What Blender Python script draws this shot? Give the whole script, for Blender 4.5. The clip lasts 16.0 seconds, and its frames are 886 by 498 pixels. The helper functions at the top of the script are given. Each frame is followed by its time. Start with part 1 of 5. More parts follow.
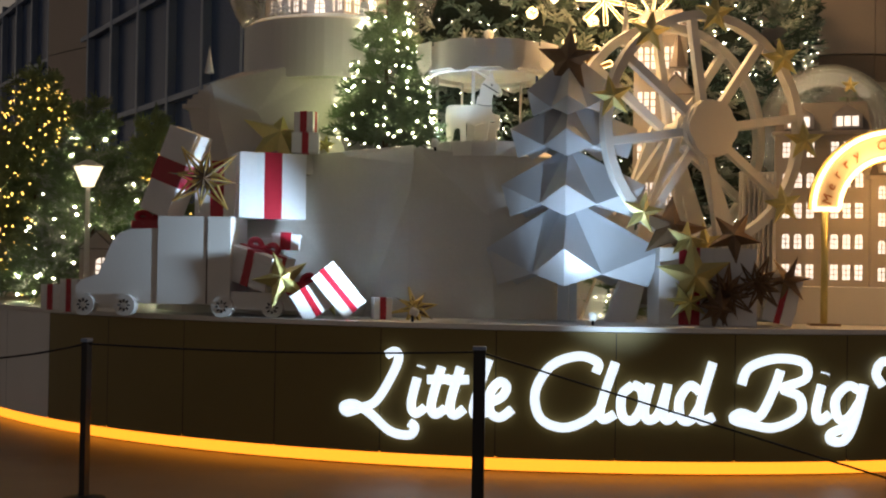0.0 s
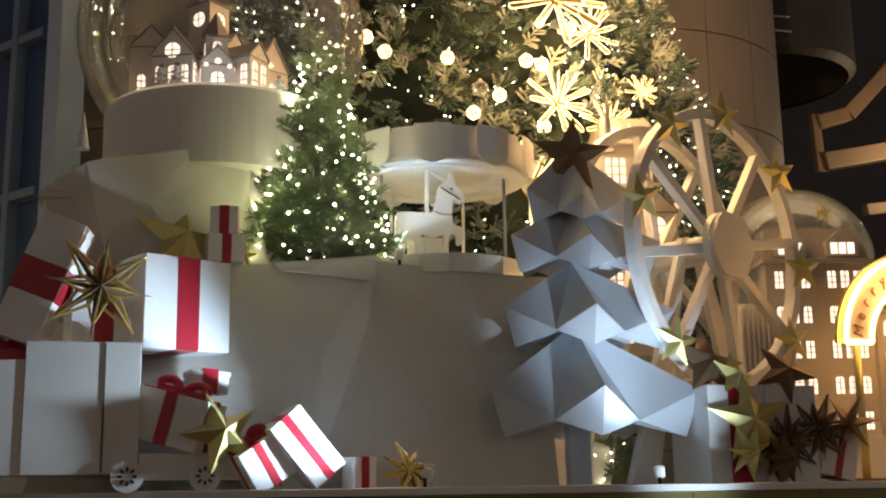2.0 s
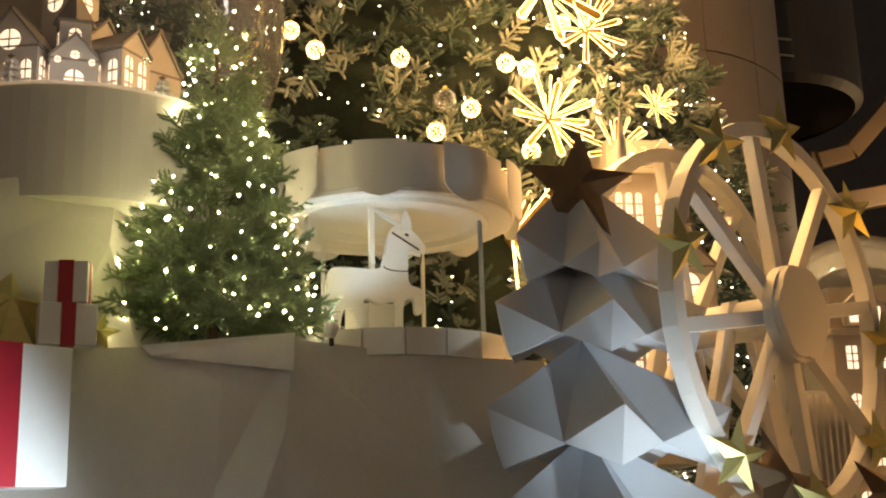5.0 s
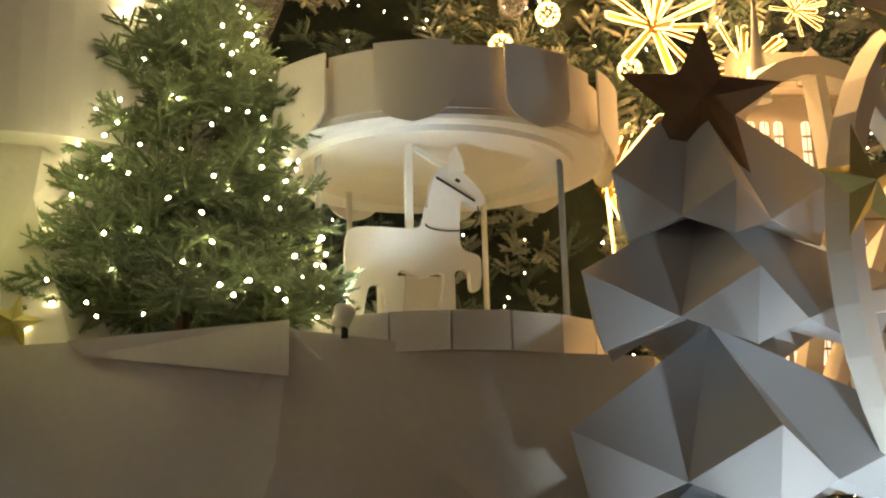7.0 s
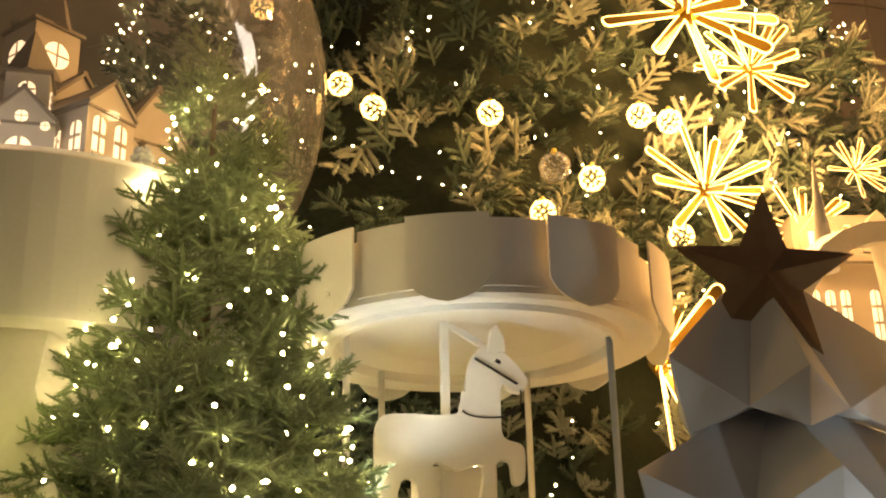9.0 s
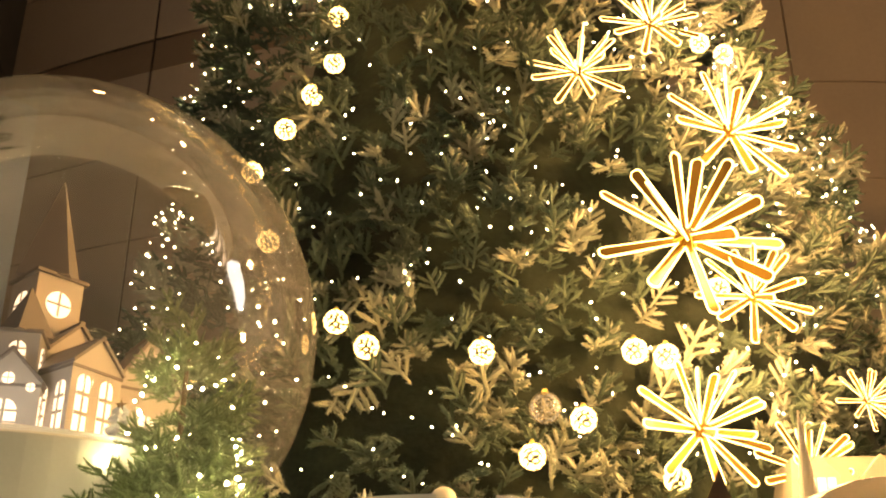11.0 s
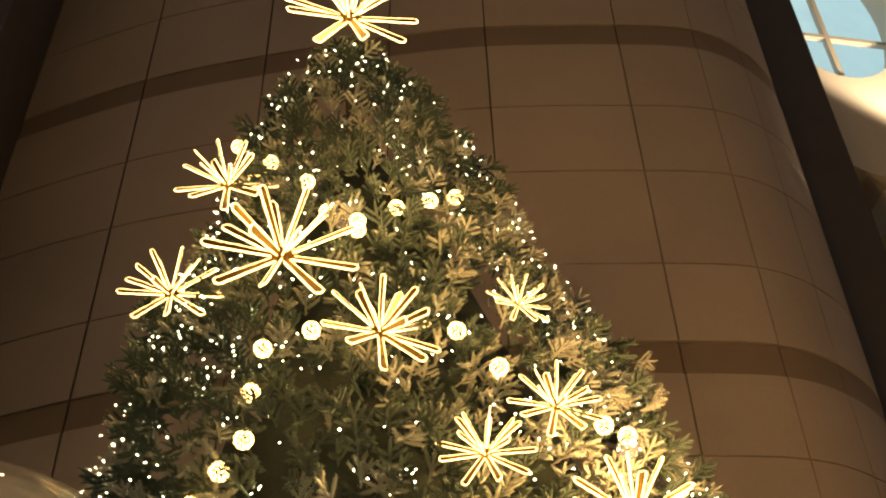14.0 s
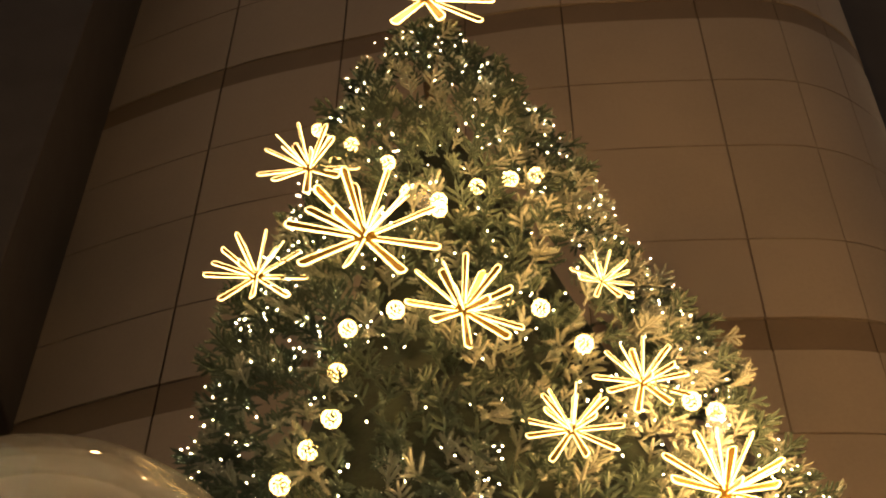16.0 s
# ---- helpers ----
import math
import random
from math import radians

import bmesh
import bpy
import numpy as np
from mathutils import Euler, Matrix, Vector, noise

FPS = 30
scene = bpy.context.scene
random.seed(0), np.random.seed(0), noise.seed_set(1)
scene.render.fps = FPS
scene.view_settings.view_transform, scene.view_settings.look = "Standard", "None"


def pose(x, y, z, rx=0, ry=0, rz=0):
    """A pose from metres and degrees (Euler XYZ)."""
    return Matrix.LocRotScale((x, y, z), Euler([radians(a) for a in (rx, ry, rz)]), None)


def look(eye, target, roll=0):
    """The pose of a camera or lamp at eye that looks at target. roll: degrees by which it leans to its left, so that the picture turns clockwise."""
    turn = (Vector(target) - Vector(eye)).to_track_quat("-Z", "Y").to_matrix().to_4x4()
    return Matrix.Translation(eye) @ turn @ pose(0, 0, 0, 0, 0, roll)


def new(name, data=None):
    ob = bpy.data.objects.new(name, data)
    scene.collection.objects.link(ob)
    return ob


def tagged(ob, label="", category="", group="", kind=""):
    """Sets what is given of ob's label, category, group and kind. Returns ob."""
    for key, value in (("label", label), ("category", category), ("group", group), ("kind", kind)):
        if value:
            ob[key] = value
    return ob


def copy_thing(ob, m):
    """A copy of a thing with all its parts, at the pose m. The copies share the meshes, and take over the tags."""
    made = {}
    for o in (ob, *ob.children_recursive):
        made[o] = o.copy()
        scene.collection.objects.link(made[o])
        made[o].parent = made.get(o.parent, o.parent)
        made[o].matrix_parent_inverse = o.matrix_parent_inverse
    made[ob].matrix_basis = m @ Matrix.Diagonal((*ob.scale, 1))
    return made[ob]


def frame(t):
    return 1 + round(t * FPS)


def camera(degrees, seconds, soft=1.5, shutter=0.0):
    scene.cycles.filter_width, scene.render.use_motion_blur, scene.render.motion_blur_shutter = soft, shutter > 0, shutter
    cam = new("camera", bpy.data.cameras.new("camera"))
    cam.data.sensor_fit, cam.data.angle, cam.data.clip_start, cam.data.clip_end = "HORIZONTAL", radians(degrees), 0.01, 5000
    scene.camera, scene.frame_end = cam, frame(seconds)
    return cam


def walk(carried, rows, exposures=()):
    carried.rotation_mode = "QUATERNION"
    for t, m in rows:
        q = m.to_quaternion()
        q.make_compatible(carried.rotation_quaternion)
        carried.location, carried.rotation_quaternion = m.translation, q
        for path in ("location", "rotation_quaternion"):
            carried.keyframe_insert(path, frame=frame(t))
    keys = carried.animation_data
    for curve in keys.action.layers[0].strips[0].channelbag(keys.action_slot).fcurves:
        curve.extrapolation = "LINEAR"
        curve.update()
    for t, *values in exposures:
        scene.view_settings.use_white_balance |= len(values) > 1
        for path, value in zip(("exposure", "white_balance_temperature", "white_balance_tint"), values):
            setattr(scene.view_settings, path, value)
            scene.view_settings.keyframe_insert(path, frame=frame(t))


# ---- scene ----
# The camera and its way.
cam = camera(40.94, 16.0, soft=2.1)
PATH = [
    (0.0, 0.895, -4.283, 1.653, 90.928, -0.874, 4.874), (0.5, 0.205, -3.664, 1.901, 90.424, -1.2, 1.029),
    (1.0, -1.08, -2.881, 1.651, 93.356, -0.71, -7.77), (1.5, -1.747, -1.989, 1.27, 97.988, 0.206, -13.427),
    (2.0, -1.997, -1.375, 1.184, 101.463, 0.831, -15.256), (2.5, -2.12, -1.192, 1.211, 102.742, 1.659, -16.011),
    (3.0, -2.134, -1.151, 1.178, 103.226, 1.998, -17.956), (5.5, -1.046, 1.768, 1.986, 104.072, 1.166, -16.965),
    (6.0, -0.84, 2.29, 2.089, 104.204, 1.13, -15.626), (6.5, -0.749, 2.522, 2.124, 103.611, 1.525, -13.94),
    (7.0, -0.687, 2.72, 2.15, 102.694, 1.447, -12.923), (7.5, -0.607, 2.931, 2.207, 102.485, 1.449, -12.545),
    (8.0, -0.596, 3.037, 2.269, 104.218, 1.269, -12.194), (8.5, -0.607, 3.026, 2.324, 107.083, 1.072, -11.592),
    (9.0, -0.593, 3.026, 2.36, 109.904, 1.27, -10.776), (11.5, -0.049, 2.729, 2.829, 117.869, -0.126, -5.207),
    (12.0, -0.047, 2.704, 2.83, 119.957, -0.149, -6.323), (12.5, -0.038, 2.68, 2.85, 123.238, 0.288, -7.717),
    (13.0, -0.035, 2.65, 2.858, 126.773, 0.759, -8.805), (13.5, -0.042, 2.638, 2.87, 129.877, 1.001, -9.28),
    (14.0, -0.048, 2.636, 2.856, 133.33, 1.255, -9.258), (14.5, -0.057, 2.619, 2.864, 136.442, 1.128, -8.989),
    (15.0, -0.068, 2.616, 2.86, 137.702, 0.619, -8.307), (15.5, -0.067, 2.64, 2.839, 135.889, 0.09, -7.55),
    (16.0, -0.068, 2.669, 2.837, 132.571, -0.516, -5.742),
]
EXPOSURE = [(0.0, 0.4, 6300, 10), (1.5, 0.55, 6500, 10), (3.0, 0.5, 6900, 10), (5.5, 0.4, 8200, 12), (7.0, 0.3, 8400, 12), (9.0, 0.45, 10400, 14), (11.5, 0.9, 8900, 13), (13.0, 0.8, 8700, 13), (14.5, 0.68, 8500, 13), (16.0, 0.75, 8800, 13)]
walk(cam, [(t, pose(*p)) for t, *p in PATH], EXPOSURE)

# Night sky and the glow of the town.
world = bpy.data.worlds.new("night")
scene.world = world
world.use_nodes = True
bg = world.node_tree.nodes["Background"]
wn = world.node_tree
wc, wx, wr = wn.nodes.new("ShaderNodeTexCoord"), wn.nodes.new("ShaderNodeSeparateXYZ"), wn.nodes.new("ShaderNodeValToRGB")
wn.links.new(wc.outputs["Generated"], wx.inputs[0])
wn.links.new(wx.outputs["Z"], wr.inputs[0])
# warm town glow at the horizon, dim blue dusk overhead
wr.color_ramp.elements[0].color, wr.color_ramp.elements[0].position = (0.74, 0.59, 0.44, 1), 0.05
wr.color_ramp.elements[1].color, wr.color_ramp.elements[1].position = (0.066, 0.064, 0.080, 1), 0.36
wn.links.new(wr.outputs[0], bg.inputs[0])
bg.inputs[1].default_value = 0.36


def lamp(name, kind, at, power, colour, target=None, size=0.05, angle=60, blend=0.5):
    data = bpy.data.lights.new(name, kind)
    data.energy, data.color = power, colour
    if kind == "AREA":
        data.size = size
    else:
        data.shadow_soft_size = size
    if kind == "SPOT":
        data.spot_size, data.spot_blend = radians(angle), blend
    ob = new(name, data)
    ob.matrix_world = look(at, target) if target else pose(*at)
    return ob


COOL, WARM, AMBER = (0.60, 0.80, 1.0), (1.0, 0.60, 0.26), (1.0, 0.50, 0.14)
lamp("origami_spot", "SPOT", (1.75, 3.5, 0.22), 330, COOL, (1.38, 6.2, 2.10), 0.10, 29, 0.9)
lamp("deck_spot", "SPOT", (1.30, 5.54, 1.33), 40, COOL, (1.22, 6.30, 2.75), 0.05, 66, 0.9)
lamp("gift_spot", "SPOT", (-0.20, 5.58, 1.38), 250, COOL, (-2.15, 6.20, 2.00), 0.05, 60, 1.0)
lamp("carousel_spot", "SPOT", (-0.10, 6.60, 2.86), 13, COOL, (0.16, 6.90, 3.6), 0.03, 80, 0.8)
lamp("string_glow", "POINT", (-1.12, 6.60, 3.15), 1.5, (0.90, 1.0, 0.40), None, 0.2)
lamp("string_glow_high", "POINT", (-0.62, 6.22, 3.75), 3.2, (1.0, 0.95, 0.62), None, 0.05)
lamp("entrance_lamp", "POINT", (11.2, 14.4, 6.4), 70, (1.0, 0.72, 0.42), None, 0.2)
lamp("burst_glow_low", "POINT", (1.5, 7.1, 4.6), 95, WARM, None, 0.08)
lamp("burst_glow_side", "POINT", (1.30, 7.35, 3.55), 9, WARM, None, 0.06)
lamp("burst_glow_mid", "POINT", (2.2, 7.3, 6.2), 200, WARM, None, 0.08)
lamp("burst_glow_high", "POINT", (0.5, 7.5, 8.5), 75, WARM, None, 0.08)
lamp("burst_glow_left", "POINT", (-1.3, 8.0, 8.2), 14, WARM, None, 0.08)
lamp("burst_glow_top", "POINT", (0.3, 8.7, 12.3), 36, WARM, None, 0.08)
lamp("arch_glow", "POINT", (3.75, 6.1, 2.6), 15, AMBER, None, 0.2)
lamp("house_glow", "POINT", (3.6, 7.25, 2.3), 8, (1.0, 0.75, 0.5), None, 0.1)
lamp("snow_glow", "POINT", (-1.35, 6.98, 4.30), 1.1, (0.85, 0.9, 1.0), None, 0.10)
lamp("canopy_lamp", "SPOT", (10.6, 12.8, 16.6), 700, (1.0, 0.85, 0.65), (9.7, 14.2, 20.5), 0.2, 75, 0.5)


# Materials.
def mat(name, colour, rough=0.6, metal=0.0, spread=0.12, grain=30.0, bump=0.05, coarse=2.0, emit=None, power=0.0, vary=0.0):
    """A surface with stains at a coarse scale, grain at a fine one, and relief."""
    m = bpy.data.materials.new(name)
    m.use_nodes = True
    nt = m.node_tree
    b = nt.nodes["Principled BSDF"]
    b.inputs["Roughness"].default_value, b.inputs["Metallic"].default_value = rough, metal
    co = nt.nodes.new("ShaderNodeTexCoord")
    n1, n2 = nt.nodes.new("ShaderNodeTexNoise"), nt.nodes.new("ShaderNodeTexNoise")
    n1.inputs["Scale"].default_value, n1.inputs["Detail"].default_value = coarse, 6
    n2.inputs["Scale"].default_value, n2.inputs["Detail"].default_value = grain, 4
    for n in (n1, n2):
        nt.links.new(co.outputs["Object"], n.inputs["Vector"])
    mix = nt.nodes.new("ShaderNodeMath")
    mix.operation = "MULTIPLY_ADD"
    nt.links.new(n1.outputs["Fac"], mix.inputs[0])
    mix.inputs[1].default_value = 0.65
    half = nt.nodes.new("ShaderNodeMath")
    half.operation = "MULTIPLY"
    half.inputs[1].default_value = 0.35
    nt.links.new(n2.outputs["Fac"], half.inputs[0])
    nt.links.new(half.outputs[0], mix.inputs[2])
    last = mix.outputs[0]
    if vary:
        info, add, geo = nt.nodes.new("ShaderNodeObjectInfo"), nt.nodes.new("ShaderNodeMath"), nt.nodes.new("ShaderNodeNewGeometry")
        add.operation = "MULTIPLY_ADD"
        both = nt.nodes.new("ShaderNodeMath")
        nt.links.new(info.outputs["Random"], both.inputs[0])
        nt.links.new(geo.outputs["Random Per Island"], both.inputs[1])
        nt.links.new(both.outputs[0], add.inputs[0])
        add.inputs[1].default_value = vary
        nt.links.new(last, add.inputs[2])
        last = add.outputs[0]
    ramp = nt.nodes.new("ShaderNodeValToRGB")
    ramp.color_ramp.elements[0].position, ramp.color_ramp.elements[1].position = 0.3, 0.75
    ramp.color_ramp.elements[0].color = (*[c * (1 - spread) for c in colour], 1)
    ramp.color_ramp.elements[1].color = (*[min(1, c * (1 + spread)) for c in colour], 1)
    nt.links.new(last, ramp.inputs[0])
    nt.links.new(ramp.outputs[0], b.inputs["Base Color"])
    if bump:
        bp = nt.nodes.new("ShaderNodeBump")
        bp.inputs["Strength"].default_value, bp.inputs["Distance"].default_value = bump, 0.01
        nt.links.new(n2.outputs["Fac"], bp.inputs["Height"])
        nt.links.new(bp.outputs[0], b.inputs["Normal"])
    if emit:
        b.inputs["Emission Color"].default_value = (*emit, 1)
        b.inputs["Emission Strength"].default_value = power
    return m


WHITE = mat("matt_white_paint", (0.74, 0.72, 0.68), 0.55, spread=0.05, coarse=1.3, grain=60, bump=0.06)
ROCK = mat("painted_rock_board", (0.62, 0.59, 0.54), 0.7, spread=0.08, coarse=0.9, grain=40, bump=0.12)
PAPER = mat("pale_blue_card", (0.50, 0.53, 0.57), 0.5, spread=0.04, coarse=3, grain=90, bump=0.03)
GIFT = mat("white_gift_wrap", (0.82, 0.82, 0.82), 0.4, spread=0.04, coarse=4, bump=0.02)
RED = mat("red_satin_ribbon", (0.42, 0.012, 0.03), 0.35, spread=0.15, bump=0.05)
GOLD = mat("brushed_gold", (0.72, 0.56, 0.20), 0.32, 0.85, spread=0.15, coarse=5, bump=0.05)
GOLDLEAF = mat("yellow_gold_card", (0.62, 0.55, 0.22), 0.4, 0.55, spread=0.12, coarse=4, bump=0.04)
BRONZE = mat("bronze_star", (0.20, 0.13, 0.075), 0.5, 0.3, spread=0.2, coarse=5)
AMBERPLATE = mat("amber_plate", (0.24, 0.145, 0.035), 0.36, 0.75, spread=0.15)
OLIVE = mat("bronze_plinth_panel", (0.19, 0.138, 0.036), 0.5, 0.1, spread=0.12, coarse=0.8, grain=80, bump=0.03)
BLACK = mat("black_powder_coat", (0.012, 0.012, 0.014), 0.4, 0.3, spread=0.2)
STONE = mat("beige_stone_cladding", (0.39, 0.325, 0.27), 0.55, spread=0.10, coarse=0.8, grain=25, bump=0.08, vary=0.18)
JOINT = mat("dark_joint", (0.13, 0.10, 0.08), 0.9)
BAND = mat("bronze_band", (0.23, 0.17, 0.12), 0.5, spread=0.1)
PAVING = mat("dark_granite_paving", (0.17, 0.135, 0.11), 0.4, spread=0.25, coarse=1.5, grain=60, bump=0.08)
DARK = mat("dark_facade", (0.07, 0.062, 0.062), 0.6, spread=0.2)
TAN = mat("tan_steel_beam", (0.30, 0.20, 0.12), 0.5, spread=0.15)
PLASTER = mat("white_canopy_plaster", (0.70, 0.64, 0.55), 0.7, spread=0.06, coarse=0.7)
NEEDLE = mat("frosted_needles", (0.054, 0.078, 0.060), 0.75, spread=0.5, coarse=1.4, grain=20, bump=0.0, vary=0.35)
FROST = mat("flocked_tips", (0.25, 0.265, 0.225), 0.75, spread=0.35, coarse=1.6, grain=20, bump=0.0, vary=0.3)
FIR = mat("green_fir_needles", (0.135, 0.18, 0.098), 0.55, spread=0.5, coarse=3, grain=25, bump=0.0, vary=0.35)
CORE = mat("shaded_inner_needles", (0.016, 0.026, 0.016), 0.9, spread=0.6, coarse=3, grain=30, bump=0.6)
BARK = mat("brown_bark", (0.12, 0.08, 0.05), 0.85, spread=0.3, coarse=6, bump=0.3)
SNOW = mat("artificial_snow", (0.80, 0.84, 0.90), 0.8, spread=0.04, coarse=6, grain=80, bump=0.2)
HOUSE = mat("pale_house_board", (0.50, 0.45, 0.40), 0.6, spread=0.05, coarse=3)
ROOF = mat("taupe_roof_board", (0.22, 0.19, 0.17), 0.6, spread=0.08, coarse=3)
LETTER = mat("lit_white_letter", (0.9, 0.9, 0.9), 0.4, emit=(0.80, 0.90, 1.0), power=0.85, bump=0)
SCRIPT = mat("brown_script", (0.34, 0.12, 0.04), 0.5, spread=0.1)
NEON = mat("amber_neon", (0.9, 0.7, 0.4), 0.4, emit=(1.0, 0.60, 0.24), power=4.0, bump=0)
ORANGE = mat("orange_light_strip", (0.9, 0.5, 0.1), 0.4, emit=(1.0, 0.30, 0.015), power=1.5, bump=0)
LED = mat("warm_led_tube", (0.9, 0.8, 0.5), 0.4, emit=(1.0, 0.68, 0.28), power=4.8, bump=0)
BULB = mat("warm_white_bulb", (0.9, 0.9, 0.7), 0.4, emit=(1.0, 0.93, 0.58), power=90.0, bump=0)
AMBULB = mat("amber_bulb", (0.9, 0.7, 0.3), 0.4, emit=(1.0, 0.55, 0.10), power=5.0, bump=0)
GLOBE = mat("warm_globe_points", (0.9, 0.8, 0.6), 0.4, emit=(1.0, 0.66, 0.26), power=6.0, bump=0)
PANE = mat("lit_window_pane", (0.9, 0.8, 0.7), 0.4, emit=(1.0, 0.82, 0.66), power=1.0, bump=0)
LANTERN = mat("lit_lantern_glass", (0.9, 0.8, 0.7), 0.4, emit=(1.0, 0.80, 0.50), power=1.6, bump=0)
SKYBLUE = mat("evening_sky", (0.3, 0.5, 0.6), 0.8, emit=(0.30, 0.55, 0.72), power=0.65, bump=0)


def clear(name, tint, rough=0.0, mixing=0.0):
    """Thin clear plastic: mirror reflections over see-through."""
    m = bpy.data.materials.new(name)
    m.use_nodes = True
    nt = m.node_tree
    nt.nodes.remove(nt.nodes["Principled BSDF"])
    out = nt.nodes["Material Output"]
    tr, gl, lw, mx = (nt.nodes.new(k) for k in ("ShaderNodeBsdfTransparent", "ShaderNodeBsdfGlossy", "ShaderNodeLayerWeight", "ShaderNodeMixShader"))
    tr.inputs[0].default_value = (*tint, 1)
    gl.inputs["Roughness"].default_value = rough
    lw.inputs["Blend"].default_value = 0.30
    no = nt.nodes.new("ShaderNodeTexNoise")
    no.inputs["Scale"].default_value = 3.0
    bp = nt.nodes.new("ShaderNodeBump")
    bp.inputs["Strength"].default_value, bp.inputs["Distance"].default_value = 0.05, 0.02
    nt.links.new(no.outputs["Fac"], bp.inputs["Height"])
    nt.links.new(bp.outputs[0], gl.inputs["Normal"])
    less = nt.nodes.new("ShaderNodeMath")
    less.operation = "MULTIPLY"
    less.inputs[1].default_value = 0.85
    nt.links.new(lw.outputs["Fresnel"], less.inputs[0])
    nt.links.new(less.outputs[0], mx.inputs[0])
    nt.links.new(tr.outputs[0], mx.inputs[1])
    nt.links.new(gl.outputs[0], mx.inputs[2])
    haze, dull = nt.nodes.new("ShaderNodeMixShader"), nt.nodes.new("ShaderNodeBsdfDiffuse")
    haze.inputs[0].default_value = mixing
    dull.inputs[0].default_value = (0.8, 0.8, 0.8, 1)
    nt.links.new(mx.outputs[0], haze.inputs[1])
    nt.links.new(dull.outputs[0], haze.inputs[2])
    nt.links.new(haze.outputs[0], out.inputs[0])
    return m


CLEAR = clear("clear_acrylic", (0.98, 0.98, 0.98), 0.02, 0.06)
# glass, render and mullion are blue to paint in the dusk sky's light
CURTAIN = mat("dusk_toned_curtain_glass", (0.07, 0.11, 0.22), 0.25, 0.0, spread=0.3, coarse=0.2, bump=0.0)
CURTAIN.node_tree.nodes["Principled BSDF"].inputs["Specular IOR Level"].default_value = 0.12
PALEBLUE = mat("dusk_toned_render", (0.50, 0.60, 0.78), 0.7, spread=0.06)
STEEL = mat("blue_grey_mullion", (0.20, 0.26, 0.38), 0.4, 0.1, spread=0.1)


# Building blocks.
def to_mesh(name, bm, material, smooth=False):
    bmesh.ops.recalc_face_normals(bm, faces=bm.faces)
    me = bpy.data.meshes.new(name)
    bm.to_mesh(me)
    bm.free()
    if smooth:
        for p in me.polygons:
            p.use_smooth = True
    for k in (material if isinstance(material, (list, tuple)) else [material]):
        me.materials.append(k)
    return me


def part(name, bm, material, parent, label="", m=None, smooth=False):
    """One mesh object under a thing or a part; bm may be a ready mesh."""
    me = bm if isinstance(bm, bpy.types.Mesh) else to_mesh(name, bm, material, smooth)
    ob = new(name, me)
    ob.parent = parent
    if m is not None:
        ob.matrix_basis = m
    return tagged(ob, label) if label else ob


def thing(name, label, category, at=None, group="", kind="", mesh=None):
    ob = new(name, mesh)
    if at is not None:
        ob.matrix_basis = at if isinstance(at, Matrix) else Matrix.Translation(at)
    return tagged(ob, label, category, group, kind)


def block(bm, size, at=(0, 0, 0), m=None, bevel=0.0):
    t = (m or Matrix.Identity(4)) @ Matrix.Translation(at) @ Matrix.Diagonal((*size, 1))
    got = bmesh.ops.create_cube(bm, size=1, matrix=t)
    if bevel:
        es = list({e for v in got["verts"] for e in v.link_edges})
        bmesh.ops.bevel(bm, geom=es, offset=bevel, segments=2, affect="EDGES", profile=0.6)
    return bm


def boxed(size, at=(0, 0, 0), m=None, bevel=0.004):
    return block(bmesh.new(), size, at, m, bevel)


def rod(bm, a, b, r, r2=None, n=10):
    a, b = Vector(a), Vector(b)
    q = (b - a).to_track_quat("Z", "Y").to_matrix().to_4x4()
    bmesh.ops.create_cone(bm, cap_ends=True, segments=n, radius1=r, radius2=r if r2 is None else r2, depth=(b - a).length,
                          matrix=Matrix.Translation((a + b) / 2) @ q)
    return bm


def ball(bm, at, r, sub=2, squash=1.0):
    bmesh.ops.create_icosphere(bm, subdivisions=sub, radius=r, matrix=Matrix.Translation(at) @ Matrix.Diagonal((1, 1, squash, 1)))
    return bm


def slab(bm, outline, y0, y1, holes=()):
    """A plate in the x-z plane from its outline, between two depths."""
    loops = []
    for y in (y0, y1):
        loops.append([bm.verts.new((x, y, z)) for x, z in outline])
    n = len(outline)
    bm.faces.new(loops[0])
    bm.faces.new(loops[1][::-1])
    for i in range(n):
        j = (i + 1) % n
        bm.faces.new((loops[0][i], loops[0][j], loops[1][j], loops[1][i]))
    return bm


def spin(bm, profile, n=48, m=None):
    """A turned body from (radius, height) pairs."""
    rings = []
    for r, z in profile:
        if r < 1e-5:
            rings.append([bm.verts.new((0, 0, z))] * n)
        else:
            rings.append([bm.verts.new((r * math.cos(2 * math.pi * i / n), r * math.sin(2 * math.pi * i / n), z)) for i in range(n)])
    for a, b in zip(rings, rings[1:]):
        for i in range(n):
            j = (i + 1) % n
            vs = []
            for v in (a[i], a[j], b[j], b[i]):
                if v not in vs:
                    vs.append(v)
            if len(vs) > 2:
                bm.faces.new(vs)
    if m is not None:
        bmesh.ops.transform(bm, matrix=m, verts=bm.verts)
    return bm


